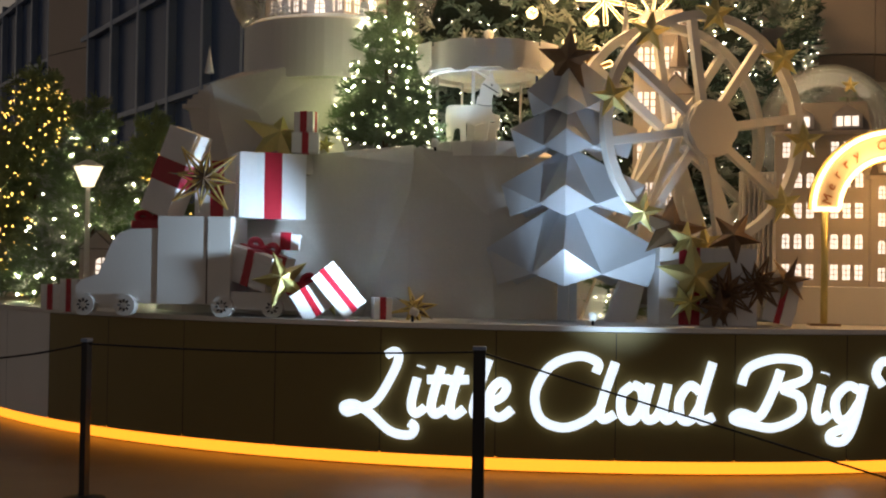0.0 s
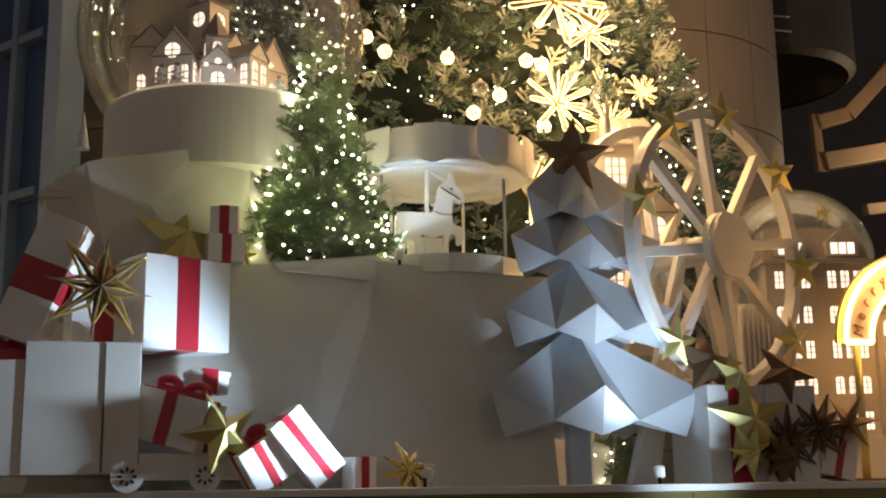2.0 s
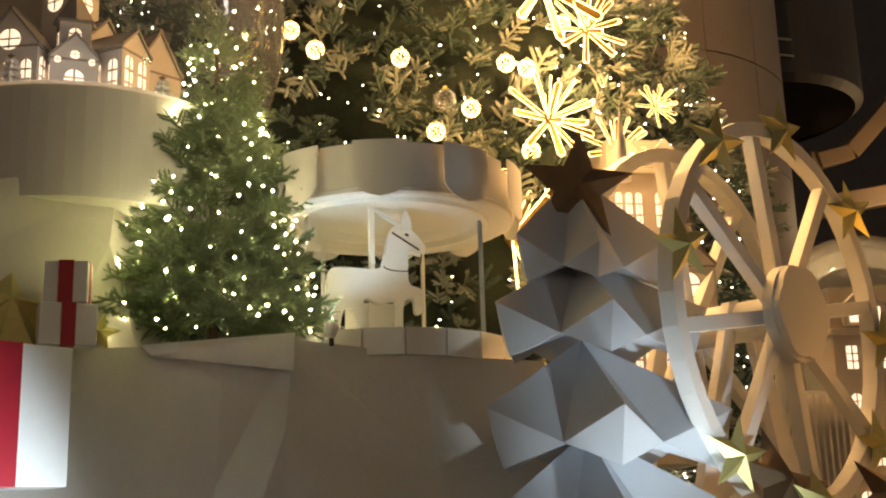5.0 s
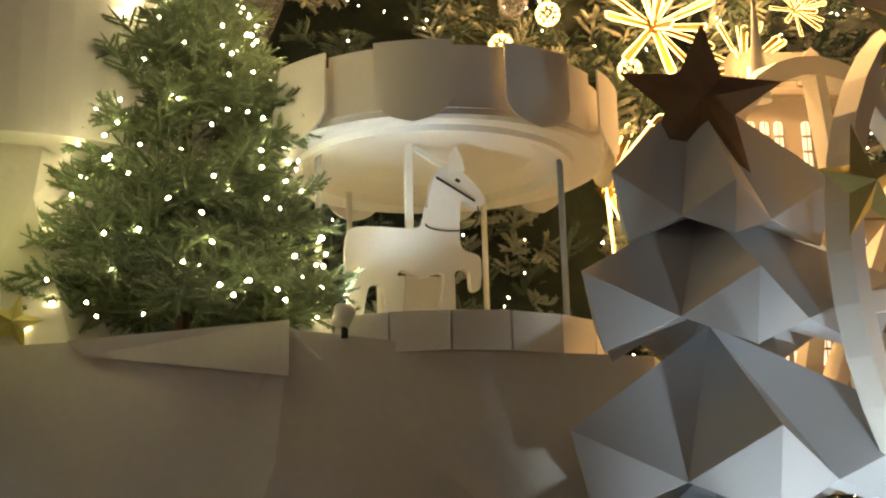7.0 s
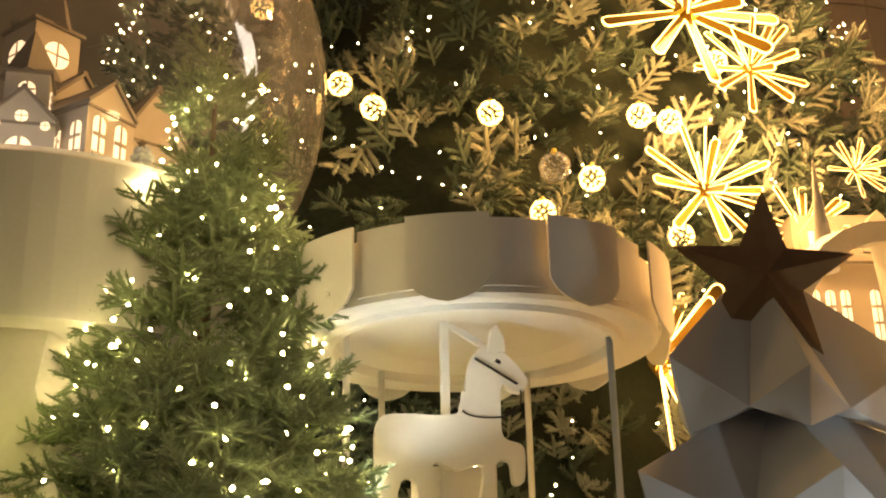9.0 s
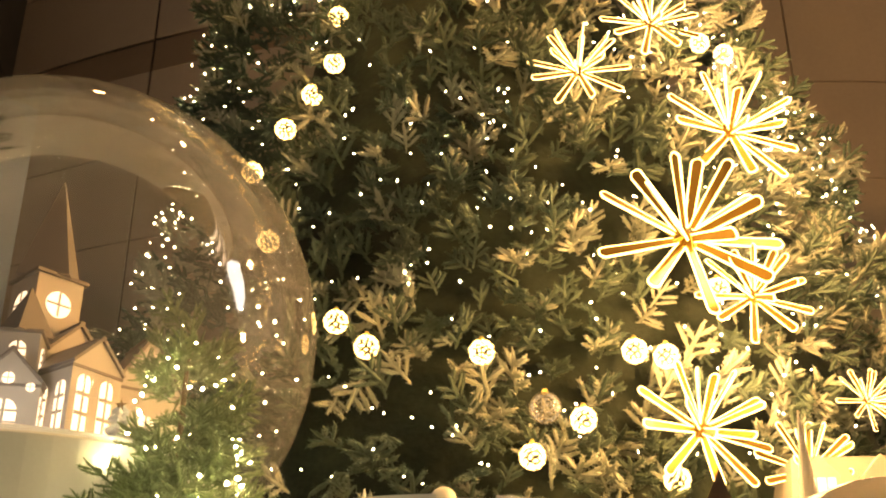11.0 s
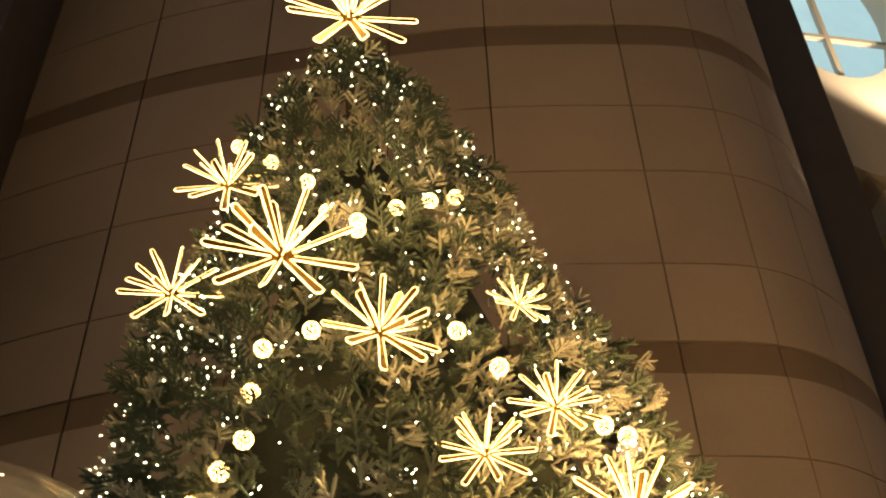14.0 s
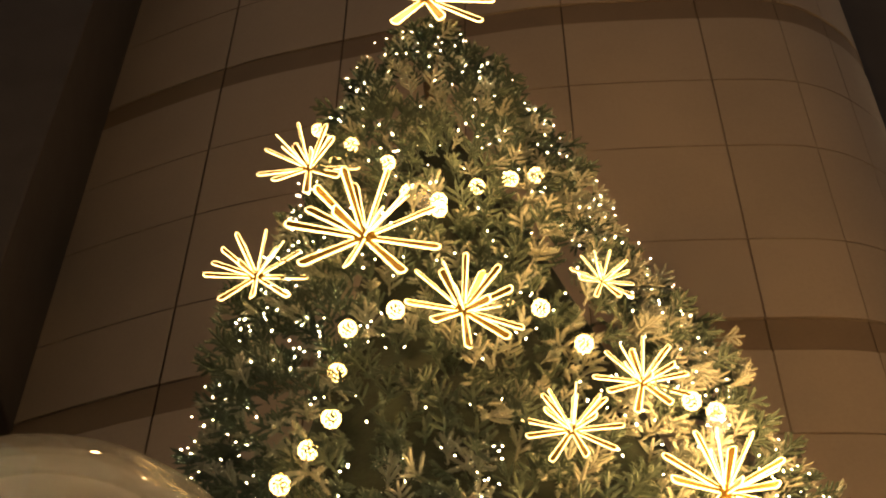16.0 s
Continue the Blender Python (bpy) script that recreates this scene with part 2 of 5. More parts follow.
def curve_points(pts, n=6, closed=False):
    """A smooth line through points."""
    p = [Vector(q) for q in pts]
    out, k = [], len(p)
    for i in range(k if closed else k - 1):
        if closed:
            a, b, c, d = p[i - 1], p[i], p[(i + 1) % k], p[(i + 2) % k]
        else:
            a, b, c, d = p[max(i - 1, 0)], p[i], p[i + 1], p[min(i + 2, k - 1)]
        for s in range(n):
            t = s / n
            out.append(0.5 * (2 * b + (c - a) * t + (2 * a - 5 * b + 4 * c - d) * t * t + (3 * b - a - 3 * c + d) * t ** 3))
    if not closed:
        out.append(p[-1])
    return out


def tube(bm, pts, r, n=6, closed=False, up=(0, 1, 0), flat=1.0):
    """A round or flattened tube along a line."""
    pts = [Vector(q) for q in pts]
    rings, k = [], len(pts)
    for i in range(k):
        a = pts[i - 1] if (closed or i) else pts[i]
        b = pts[(i + 1) % k] if (closed or i < k - 1) else pts[i]
        d = (b - a).normalized()
        u = Vector(up) - d * d.dot(Vector(up))
        u = u.normalized() if u.length > 1e-4 else d.orthogonal().normalized()
        w = d.cross(u)
        rings.append([bm.verts.new(pts[i] + (w * math.cos(2 * math.pi * s / n) + u * flat * math.sin(2 * math.pi * s / n)) * r) for s in range(n)])
    for i in range(k if closed else k - 1):
        a, b = rings[i], rings[(i + 1) % k]
        for s in range(n):
            bm.faces.new((a[s], a[(s + 1) % n], b[(s + 1) % n], b[s]))
    if not closed:
        bm.faces.new(rings[0][::-1])
        bm.faces.new(rings[-1])
    return bm


def star_body(r, depth, points=5, inner=0.40):
    """A folded star with ridges, flat in x-z."""
    bm = bmesh.new()
    f, b = bm.verts.new((0, -depth, 0)), bm.verts.new((0, depth, 0))
    rim = []
    for i in range(points * 2):
        a = math.pi / 2 + math.pi * i / points
        q = r if i % 2 == 0 else r * inner
        rim.append(bm.verts.new((q * math.cos(a), 0, q * math.sin(a))))
    for i in range(points * 2):
        j = (i + 1) % (points * 2)
        bm.faces.new((f, rim[i], rim[j]))
        bm.faces.new((b, rim[j], rim[i]))
    return bm


def merged(name, verts, faces, materials, slots=None):
    me = bpy.data.meshes.new(name)
    me.from_pydata(verts.tolist() if hasattr(verts, "tolist") else verts, [], faces.tolist() if hasattr(faces, "tolist") else faces)
    for k in materials:
        me.materials.append(k)
    if slots is not None:
        me.polygons.foreach_set("material_index", slots)
    me.update()
    return me


# ---- the large structure ----
PX, PY, PR, TOP = 1.0, 13.68, 8.2, 1.20


def on_front(x, out=0.0):
    """Depth of the plinth's round front at x."""
    return PY - math.sqrt((PR + out) ** 2 - (x - PX) ** 2)


def ground():
    bm = bmesh.new()
    bmesh.ops.create_grid(bm, x_segments=2, y_segments=2, size=150)
    thing("ground", "dark granite paving lit by the plinth's orange strip", "ground", (0, 30, -0.02), kind="structure", mesh=to_mesh("ground", bm, PAVING))


def plinth():
    base = thing("plinth", "low round display plinth with bronze front panels and white lettering", "plinth", (PX, PY, 0), kind="structure")
    part("deck", spin(bmesh.new(), [(0, TOP - 0.05), (PR - 0.03, TOP - 0.05), (PR + 0.015, TOP - 0.045), (PR + 0.02, TOP - 0.005), (PR + 0.005, TOP), (0, TOP)], 160), WHITE, base, "off-white painted deck edge")
    part("core", spin(bmesh.new(), [(PR - 0.13, 0), (PR - 0.13, 0.112), (PR - 0.04, 0.112), (PR - 0.04, TOP - 0.055)], 160), BLACK, base)
    step = 0.1195
    for i in range(-13, 14):
        a0, a1 = -math.pi / 2 + step * (i - 0.5) + 0.0004, -math.pi / 2 + step * (i + 0.5) - 0.0004
        bm, r = bmesh.new(), PR
        cols = []
        for s in range(7):
            a = a0 + (a1 - a0) * s / 6
            c, d = math.cos(a), math.sin(a)
            cols.append([bm.verts.new((rr * c, rr * d, z)) for rr, z in ((r - 0.03, 0.10), (r, 0.103), (r, TOP - 0.053), (r - 0.03, TOP - 0.05))])
        for a, b in zip(cols, cols[1:]):
            for k in range(3):
                bm.faces.new((a[k], b[k], b[k + 1], a[k + 1]))
        # leftmost panels turn white: side light on the bronze is painted in
        part("panel", bm, OLIVE if i > -6 else WHITE, base)
    part("light_strip", spin(bmesh.new(), [(PR - 0.10, 0.0), (PR - 0.03, 0.0), (PR - 0.03, 0.10), (PR - 0.10, 0.10)], 160), ORANGE, base, "glowing orange strip under the panels")
    return base


def lettering():
    """White script letters standing off the plinth."""
    sign = thing("lettering", "glowing white script letters on the bronze plinth front", "sign", (0, 0, 0))
    h, z0 = 0.50, 0.43
    wide = {"L": 1.55, "C": 1.5, "B": 1.55, "g": 1.35}
    glyphs = {
        "L": [[(0.33, 0.98), (0.42, 1.05), (0.46, 0.92), (0.36, 0.55), (0.22, 0.2), (0.06, 0.08), (-0.08, 0.0), (-0.12, 0.1), (0.0, 0.14), (0.18, -0.02), (0.38, -0.28), (0.58, -0.33), (0.64, -0.2), (0.58, -0.12)]],
        "i": [[(0.14, 0.62), (0.06, 0.2), (0.12, 0.03), (0.26, 0.14)], [(0.19, 0.80), (0.195, 0.82)]],
        "t": [[(0.22, 0.82), (0.08, 0.2), (0.14, 0.03), (0.28, 0.14)], [(0.02, 0.60), (0.34, 0.62)]],
        "l": [[(0.28, 0.96), (0.08, 0.22), (0.12, 0.03), (0.28, 0.12)]],
        "e": [[(0.04, 0.25), (0.22, 0.36), (0.28, 0.52), (0.18, 0.6), (0.05, 0.4), (0.06, 0.1), (0.2, 0.02), (0.36, 0.16)]],
        "C": [[(0.62, 0.78), (0.64, 0.95), (0.44, 1.05), (0.16, 0.88), (0.0, 0.45), (0.06, 0.02), (0.3, -0.12), (0.54, 0.02), (0.66, 0.2)]],
        "o": [[(0.2, 0.6), (0.05, 0.42), (0.06, 0.1), (0.2, 0.02), (0.33, 0.25), (0.32, 0.52), (0.2, 0.6)]],
        "u": [[(0.12, 0.62), (0.04, 0.2), (0.1, 0.03), (0.24, 0.14), (0.36, 0.6)], [(0.36, 0.62), (0.3, 0.2), (0.35, 0.03), (0.48, 0.14)]],
        "d": [[(0.32, 0.5), (0.18, 0.6), (0.04, 0.36), (0.07, 0.06), (0.2, 0.04), (0.32, 0.25)], [(0.50, 0.98), (0.32, 0.22), (0.37, 0.03), (0.52, 0.10)]],
        "B": [[(0.02, 0.62), (0.1, 0.9), (0.38, 1.05), (0.66, 0.98), (0.68, 0.72), (0.44, 0.56), (0.62, 0.42), (0.62, 0.12), (0.36, -0.08), (0.1, -0.02), (-0.06, 0.06), (0.02, 0.16), (0.2, 0.1), (0.34, 0.5), (0.42, 0.86)]],
        "g": [[(0.34, 0.52), (0.2, 0.6), (0.05, 0.38), (0.08, 0.08), (0.2, 0.06), (0.33, 0.3)], [(0.40, 0.62), (0.28, 0.0), (0.16, -0.3), (0.0, -0.3), (0.0, -0.18), (0.2, -0.08)]],
        "(": [[(0.3, 0.95), (0.1, 1.0), (0.0, 0.8), (0.1, 0.6)]],
    }
    run = [("L", -0.58), ("i", -0.15), ("t", 0.00), ("t", 0.15), ("l", 0.34), ("e", 0.48), ("C", 0.86), ("l", 1.32), ("o", 1.50), ("u", 1.68), ("d", 1.95), ("B", 2.44), ("i", 3.02), ("g", 3.18), ("(", 3.55)]
    for k, x0 in run:
        bm = bmesh.new()
        for stroke in glyphs[k]:
            pts = []
            for p in curve_points([(a, 0, b) for a, b in stroke], 5):
                x = 1.35 + (x0 + p.x * h * wide.get(k, 1.12) - 1.35) * 1.05
                pts.append((x, on_front(x, 0.035), z0 + p.z * h))
            tube(bm, pts, 0.038, 8, up=(0, -1, 0), flat=0.55)
        part("letter", bm, LETTER, sign)


def tower():
    """Rounded stone-clad tower behind the tree: panels with open joints."""
    plan = curve_points([(-9.0, 18.5, 0), (-6.2, 16.2, 0), (-4.17, 14.79, 0), (-2.2, 13.66, 0), (-0.55, 12.98, 0), (1.1, 12.42, 0), (2.36, 12.07, 0), (4.12, 11.78, 0), (5.19, 11.70, 0), (5.95, 11.92, 0), (6.6, 12.4, 0), (7.05, 13.2, 0), (7.25, 14.3, 0), (7.3, 17.0, 0)], 8)
    wall = thing("wall_tower", "beige stone-clad rounded tower wall with bronze bands", "wall", (0, 0, 0), kind="structure")
    bm = bmesh.new()
    lo, hi = [bm.verts.new((p.x, p.y + 0.09, -0.02)) for p in plan], [bm.verts.new((p.x, p.y + 0.09, 34)) for p in plan]
    for i in range(len(plan) - 1):
        bm.faces.new((lo[i], lo[i + 1], hi[i + 1], hi[i]))
    bmesh.ops.solidify(bm, geom=bm.faces[:], thickness=-0.3)
    part("backing", bm, JOINT, wall)
    rows = [(-0.02, 1.6, 0), (1.6, 2.9, 0), (2.9, 4.2, 0), (4.2, 4.55, 1), (4.55, 5.75, 0), (5.75, 6.95, 0), (6.95, 8.15, 0), (8.15, 9.2, 0), (9.2, 10.21, 0), (10.21, 10.62, 1), (10.62, 11.73, 0), (11.73, 13.24, 0), (13.24, 14.45, 0), (14.45, 15.73, 0),
            (15.73, 16.16, 1), (16.16, 17.6, 0), (17.6, 19.2, 0), (19.2, 20.9, 0), (20.9, 21.35, 1), (21.35, 23.2, 0), (23.2, 25.2, 0), (25.2, 27.2, 0), (27.2, 30.5, 0), (30.5, 34, 0)]
    for i in range(0, len(plan) - 8, 8):
        seg = plan[i:i + 9]
        for z0, z1, band in rows:
            g = 0.007
            bm, n = bmesh.new(), len(seg)
            inset = 0.02 if band else 0.0
            pts = list(seg)
            pts[0] = seg[0].lerp(seg[1], 0.055)
            pts[-1] = seg[-1].lerp(seg[-2], 0.055)
            cols = []
            for p in pts:
                cols.append([bm.verts.new((p.x, p.y + d, z)) for d, z in ((0.05 + inset, z0 + g), (inset, z0 + g + 0.003), (inset, z1 - g - 0.003), (0.05 + inset, z1 - g))])
            for a, b in zip(cols, cols[1:]):
                for k in range(3):
                    bm.faces.new((a[k], b[k], b[k + 1], a[k + 1]))
            for c in (cols[0], cols[-1]):
                bm.faces.new(c)
            part("stone_panel" if not band else "band_panel", bm, BAND if band else STONE, wall)


def glass_building():
    b = thing("glass_building", "dark glass curtain-wall building toned blue as under dusk sky, with grey mullions", "building", (0, 0, 0), kind="structure")
    m = pose(-2.62, 10.56, 0, 0, 0, -53)
    part("curtain_glass", boxed((24, 0.2, 7.8), (-12.3, 0.2, 3.9), m, 0), CURTAIN, b)
    for i in range(16):
        part("mullion", boxed((0.10, 0.14, 7.8), (-0.9 - i * 1.5, 0.04, 3.9), m), STEEL, b)
    for k in range(5):
        part("transom", boxed((23.6, 0.13, 0.09), (-12.2, 0.045, 0.8 + k * 1.7), m), STEEL, b)
    part("corner_pier", boxed((0.24, 0.3, 7.8), (-0.15, 0.1, 3.9), m), PALEBLUE, b, "pale grey stone corner pier")
    part("pale_wing", boxed((9, 0.5, 14), (-26.5, -0.5, 7), m), PALEBLUE, b, "pale rendered wing")


def dark_wing():
    """Dark upper wing beside the tower."""
    # added slab for the tower's own rounded side, its shade put into the colour
    bm = block(bmesh.new(), (0.9, 0.4, 25), (7.42, 13.2, 21.5), None, 0.05)
    thing("wall_fin", "dark slab standing in for the shaded side of the rounded tower", "wall", kind="structure", mesh=to_mesh("wall_fin", bm, DARK))
    bm = block(bmesh.new(), (5.0, 3.0, 24), (-6.45, 14.2, 22.5), None, 0.04)
    thing("wall_wing", "dark unlit wing of the building beside the tower", "wall", kind="structure", mesh=to_mesh("wall_wing", bm, DARK))


def canopy():
    """White bulkhead with a round window to the evening sky, beside the tower."""
    c = thing("wall_canopy", "white plaster canopy wall with a round gridded window", "wall", (0, 0, 0), kind="structure")
    bm = bmesh.new()
    cx, cz, rx, rz, n = 9.2, 21.1, 1.38, 2.4, 40
    inner = [(cx + rx * math.cos(2 * math.pi * i / n), cz + rz * math.sin(2 * math.pi * i / n)) for i in range(n)]
    outer = []
    for x, z in inner:
        d = Vector((x - cx, z - cz))
        s = 2.1 + 0.1 * math.sin(d.x)
        outer.append((cx + d.x * s, cz + d.y * s))
    rings = [[bm.verts.new((x, y, z)) for x, z in o] for o, y in ((inner, 14.5), (inner, 14.0), (outer, 13.9), (outer, 14.6))]
    for a, b in zip(rings, rings[1:]):
        for i in range(n):
            bm.faces.new((a[i], a[(i + 1) % n], b[(i + 1) % n], b[i]))
    part("window_surround", bm, PLASTER, c)
    for x in (9.25,):
        part("glazing_bar", boxed((0.09, 0.12, 6.4), (x, 14.3, 20.8)), PLASTER, c)
    for z in (20.2, 22.0):
        part("glazing_bar", boxed((4.0, 0.10, 0.09), (9.0, 14.3, z)), PLASTER, c)
    part("column", boxed((1.0, 0.9, 3.4), (9.6, 14.6, 16.9), None, 0.05), PLASTER, c)
    part("collar", boxed((1.2, 1.1, 0.35), (9.6, 14.6, 15.2), None, 0.05), GOLD, c, "brass collar round the column")
    bm = bmesh.new()
    block(bm, (4.5, 0.05, 6.8), (9.2, 15.2, 21.3))
    thing("backdrop", "pale blue evening sky beyond the round window", "sky", kind="structure", mesh=to_mesh("backdrop", bm, SKYBLUE))


def far_side():
    """Dark soffit and tan steel beams beside the tower."""
    bm = bmesh.new()
    block(bm, (40, 0.4, 30), (24, 24, 15), None, 0)
    thing("wall_far", "dark building front in shade", "wall", kind="structure", mesh=to_mesh("wall_far", bm, DARK))
    for i, (a, b, r) in enumerate((((9.31, 15.6, 7.2), (9.91, 15.6, 7.39), 0.12), ((9.91, 15.6, 7.39), (12.99, 15.6, 10.41), 0.13), ((9.37, 15.6, 6.51), (14.67, 15.6, 7.63), 0.15), ((9.26, 15.6, 7.35), (9.31, 15.6, 6.33), 0.08), ((10.11, 15.6, 5.71), (12.83, 15.6, 6.11), 0.10))):
        q = Vector(b) - Vector(a)
        bm = boxed((r * 1.6, q.length, r * 2), (0, 0, 0), None, 0.02)
        ob = thing("steel_beam", "tan painted steel beam of the dark entrance canopy", "beam", Matrix.Translation((Vector(a) + Vector(b)) / 2) @ q.to_track_quat("Y", "Z").to_matrix().to_4x4(), group="canopy beams", kind="structure", mesh=to_mesh("steel_beam", bm, TAN))
    drum = thing("wall_drum", "dark rounded canopy drum with slim light lines", "wall", (7.9, 15.2, 0), kind="structure")
    part("shell", spin(bmesh.new(), [(1.5, 7.6), (1.62, 7.7), (1.62, 12), (0, 12)], 48), DARK, drum)
    for k in range(3):
        part("light_line", boxed((0.5, 0.02, 0.025), (-0.5 + 0.25 * k, -1.63 + 0.04 * k, 7.9 + 0.25 * k)), PLASTER, drum)


ground()
plinth()
lettering()
tower()
glass_building()
dark_wing()
canopy()
far_side()


# ---- rope posts before the plinth ----
def rope_post(x, y, turn):
    t = thing("rope_post", "slim black metal barrier post on the paving", "barrier post", pose(x, y, -0.02, 0, 0, turn), group="barrier posts")
    part("base", spin(bmesh.new(), [(0, 0), (0.15, 0), (0.15, 0.012), (0.05, 0.03), (0, 0.03)], 24), BLACK, t)
    part("pole", boxed((0.085, 0.042, 1.10), (0, 0, 0.57), None, 0.004), BLACK, t)
    part("cap", boxed((0.092, 0.05, 0.025), (0, 0, 1.125), None, 0.004), STEEL, t)
    return t


POSTS = [(-5.3, 4.8), (-2.33, 3.9), (0.46, 3.9), (3.45, 3.8), (5.9, 4.6)]
for p, turn in zip(POSTS, (90, 86, 0, -20, 40)):
    rope_post(*p, turn)
for (x0, y0), (x1, y1), drop in ((POSTS[0], POSTS[1], 0.18), (POSTS[1], POSTS[2], 0.03), (POSTS[2], POSTS[3], 0.85), (POSTS[3], POSTS[4], 0.1)):
    low = 0.85 if drop > 0.5 else 0
    pts = []
    for s in range(21):
        q = s / 20
        z = 1.08 - (low * q if low else drop * 4 * q * (1 - q))
        pts.append((x0 + (x1 - x0) * q, y0 + (y1 - y0) * q, z))
    thing("barrier_rope", "thin black rope hung between barrier posts", "rope", group="barrier ropes", mesh=to_mesh("barrier_rope", tube(bmesh.new(), pts, 0.008, 6, up=(0, 0, 1)), BLACK, True))


# ---- faceted white rock that carries the carousel, the fir and the globe ----
def rock():
    bm = bmesh.new()
    # rings of the faceted body: outline in plan, then height
    base = [(-3.0, 7.4), (-2.55, 6.75), (-1.5, 6.62), (-0.75, 6.45), (-0.35, 6.50), (0.45, 6.50), (1.02, 6.58), (1.34, 7.0), (1.70, 7.35), (1.5, 8.4), (-2.6, 8.7)]
    top = [(-2.4, 7.4), (-1.95, 6.95), (-1.32, 6.72), (-0.62, 6.66), (-0.30, 6.60), (0.3, 6.53), (0.98, 6.60), (1.22, 6.98), (1.25, 7.4), (1.2, 8.0), (-2.0, 8.3)]
    zt = [2.55, 2.66, 2.71, 2.75, 2.765, 2.69, 2.68, 2.67, 2.60, 2.6, 2.6]
    lo = [bm.verts.new((x, y, TOP)) for x, y in base]
    mid = [bm.verts.new((0.45 * a + 0.55 * c + 0.05 * math.sin(3 * i), 0.45 * b + 0.55 * d + 0.035 * math.cos(2.3 * i), 1.2 + 0.62 * (z - 1.2) + 0.16 * math.sin(1.9 * i))) for i, ((a, b), (c, d), z) in enumerate(zip(base, top, zt))]
    hi = [bm.verts.new((x, y, z)) for (x, y), z in zip(top, zt)]
    for r, q in ((lo, mid), (mid, hi)):
        for i in range(len(r)):
            j = (i + 1) % len(r)
            if i % 2:
                bm.faces.new((r[i], r[j], q[j])), bm.faces.new((r[i], q[j], q[i]))
            else:
                bm.faces.new((r[i], r[j], q[i])), bm.faces.new((r[j], q[j], q[i]))
    bm.faces.new(hi)
    thing("rock", "off-white faceted board rock on the plinth deck", "rock", mesh=to_mesh("rock", bm, ROCK))
    # the ledge that overhangs under the fir
    bm = bmesh.new()
    vs = [bm.verts.new(p) for p in ((-1.0, 6.62, 2.722), (-0.31, 6.50, 2.778), (-0.31, 6.52, 2.60), (-0.55, 6.60, 2.635), (-0.95, 6.66, 2.68), (-1.0, 7.0, 2.735), (-0.31, 7.0, 2.778))]
    for f in ((0, 1, 6, 5), (0, 4, 3, 2, 1), (1, 2, 6), (0, 5, 4), (4, 5, 6, 2, 3)):
        bm.faces.new([vs[i] for i in f])
    thing("rock_ledge", "overhanging off-white board ledge on the rock", "rock", mesh=to_mesh("rock_ledge", bm, ROCK))
    # the rock under the big glass globe
    bm = bmesh.new()
    low = [(-2.38, 6.95, 2.35), (-2.0, 6.72, 2.3), (-1.45, 6.62, 2.5), (-0.95, 6.85, 2.55), (-0.75, 7.4, 2.5), (-1.0, 8.2, 2.5), (-2.6, 8.2, 2.4)]
    mid = [(-2.52, 6.75, 3.20), (-2.25, 6.62, 3.36), (-1.82, 6.68, 3.10), (-1.15, 6.85, 3.25), (-0.88, 7.3, 3.3), (-1.0, 8.1, 3.2), (-2.4, 8.2, 3.2)]
    high = [(-2.25, 7.05, 3.46), (-2.02, 6.85, 3.50), (-1.55, 6.80, 3.55), (-1.12, 6.95, 3.60), (-0.98, 7.3, 3.62), (-1.1, 8.0, 3.5), (-2.2, 8.0, 3.5)]
    rows = [[bm.verts.new(p) for p in r] for r in (low, mid, high)]
    for r, q in zip(rows, rows[1:]):
        for i in range(len(r)):
            j = (i + 1) % len(r)
            bm.faces.new((r[i], r[j], q[j])), bm.faces.new((r[i], q[j], q[i]))
    bm.faces.new(rows[-1]), bm.faces.new(rows[0][::-1])
    boulder = thing("globe_rock", "off-white faceted board rock under the glass globe", "rock", mesh=to_mesh("globe_rock", bm, ROCK))
    # stepped board layers along the upper edge
    for k in range(5):
        part("board_layer", boxed((0.30, 0.30, 0.042), (-2.40 + 0.05 * k, 6.86, 3.155 + 0.045 * k), None, 0.003), ROCK, boulder)


rock()


# ---- snow globes ----
def window_pair(parent, x, z, w, h, y, m, arch=True):
    """A lit arched window with a frame of bars, on a wall that faces -y."""
    n = 8
    out = [(x - w / 2, z), (x + w / 2, z)] + ([(x + w / 2 * math.cos(math.pi * i / n), z + h - w / 2 + w / 2 * math.sin(math.pi * i / n)) for i in range(n + 1)] if arch else [(x + w / 2, z + h), (x - w / 2, z + h)])
    win = part("window", slab(bmesh.new(), out, y - 0.003, y + 0.004), PANE, parent, "", m)
    bm = bmesh.new()
    block(bm, (w * 0.12, 0.006, h), (x, y - 0.006, z + h / 2))
    for k in (0.33, 0.66):
        block(bm, (w, 0.006, h * 0.06), (x, y - 0.006, z + h * k))
    part("window_grille", bm, HOUSE, win)
    return win


def round_window(parent, x, z, r, y):
    n = 16
    disc = [(x + r * math.cos(2 * math.pi * i / n), z + r * math.sin(2 * math.pi * i / n)) for i in range(n)]
    win = part("round_window", slab(bmesh.new(), disc, y - 0.004, y + 0.004), PANE, parent)
    bm = block(block(bmesh.new(), (r * 2, 0.004, r * 0.14), (x, y - 0.007, z)), (r * 0.14, 0.004, r * 2), (x, y - 0.007, z))
    part("window_grille", bm, HOUSE, win)


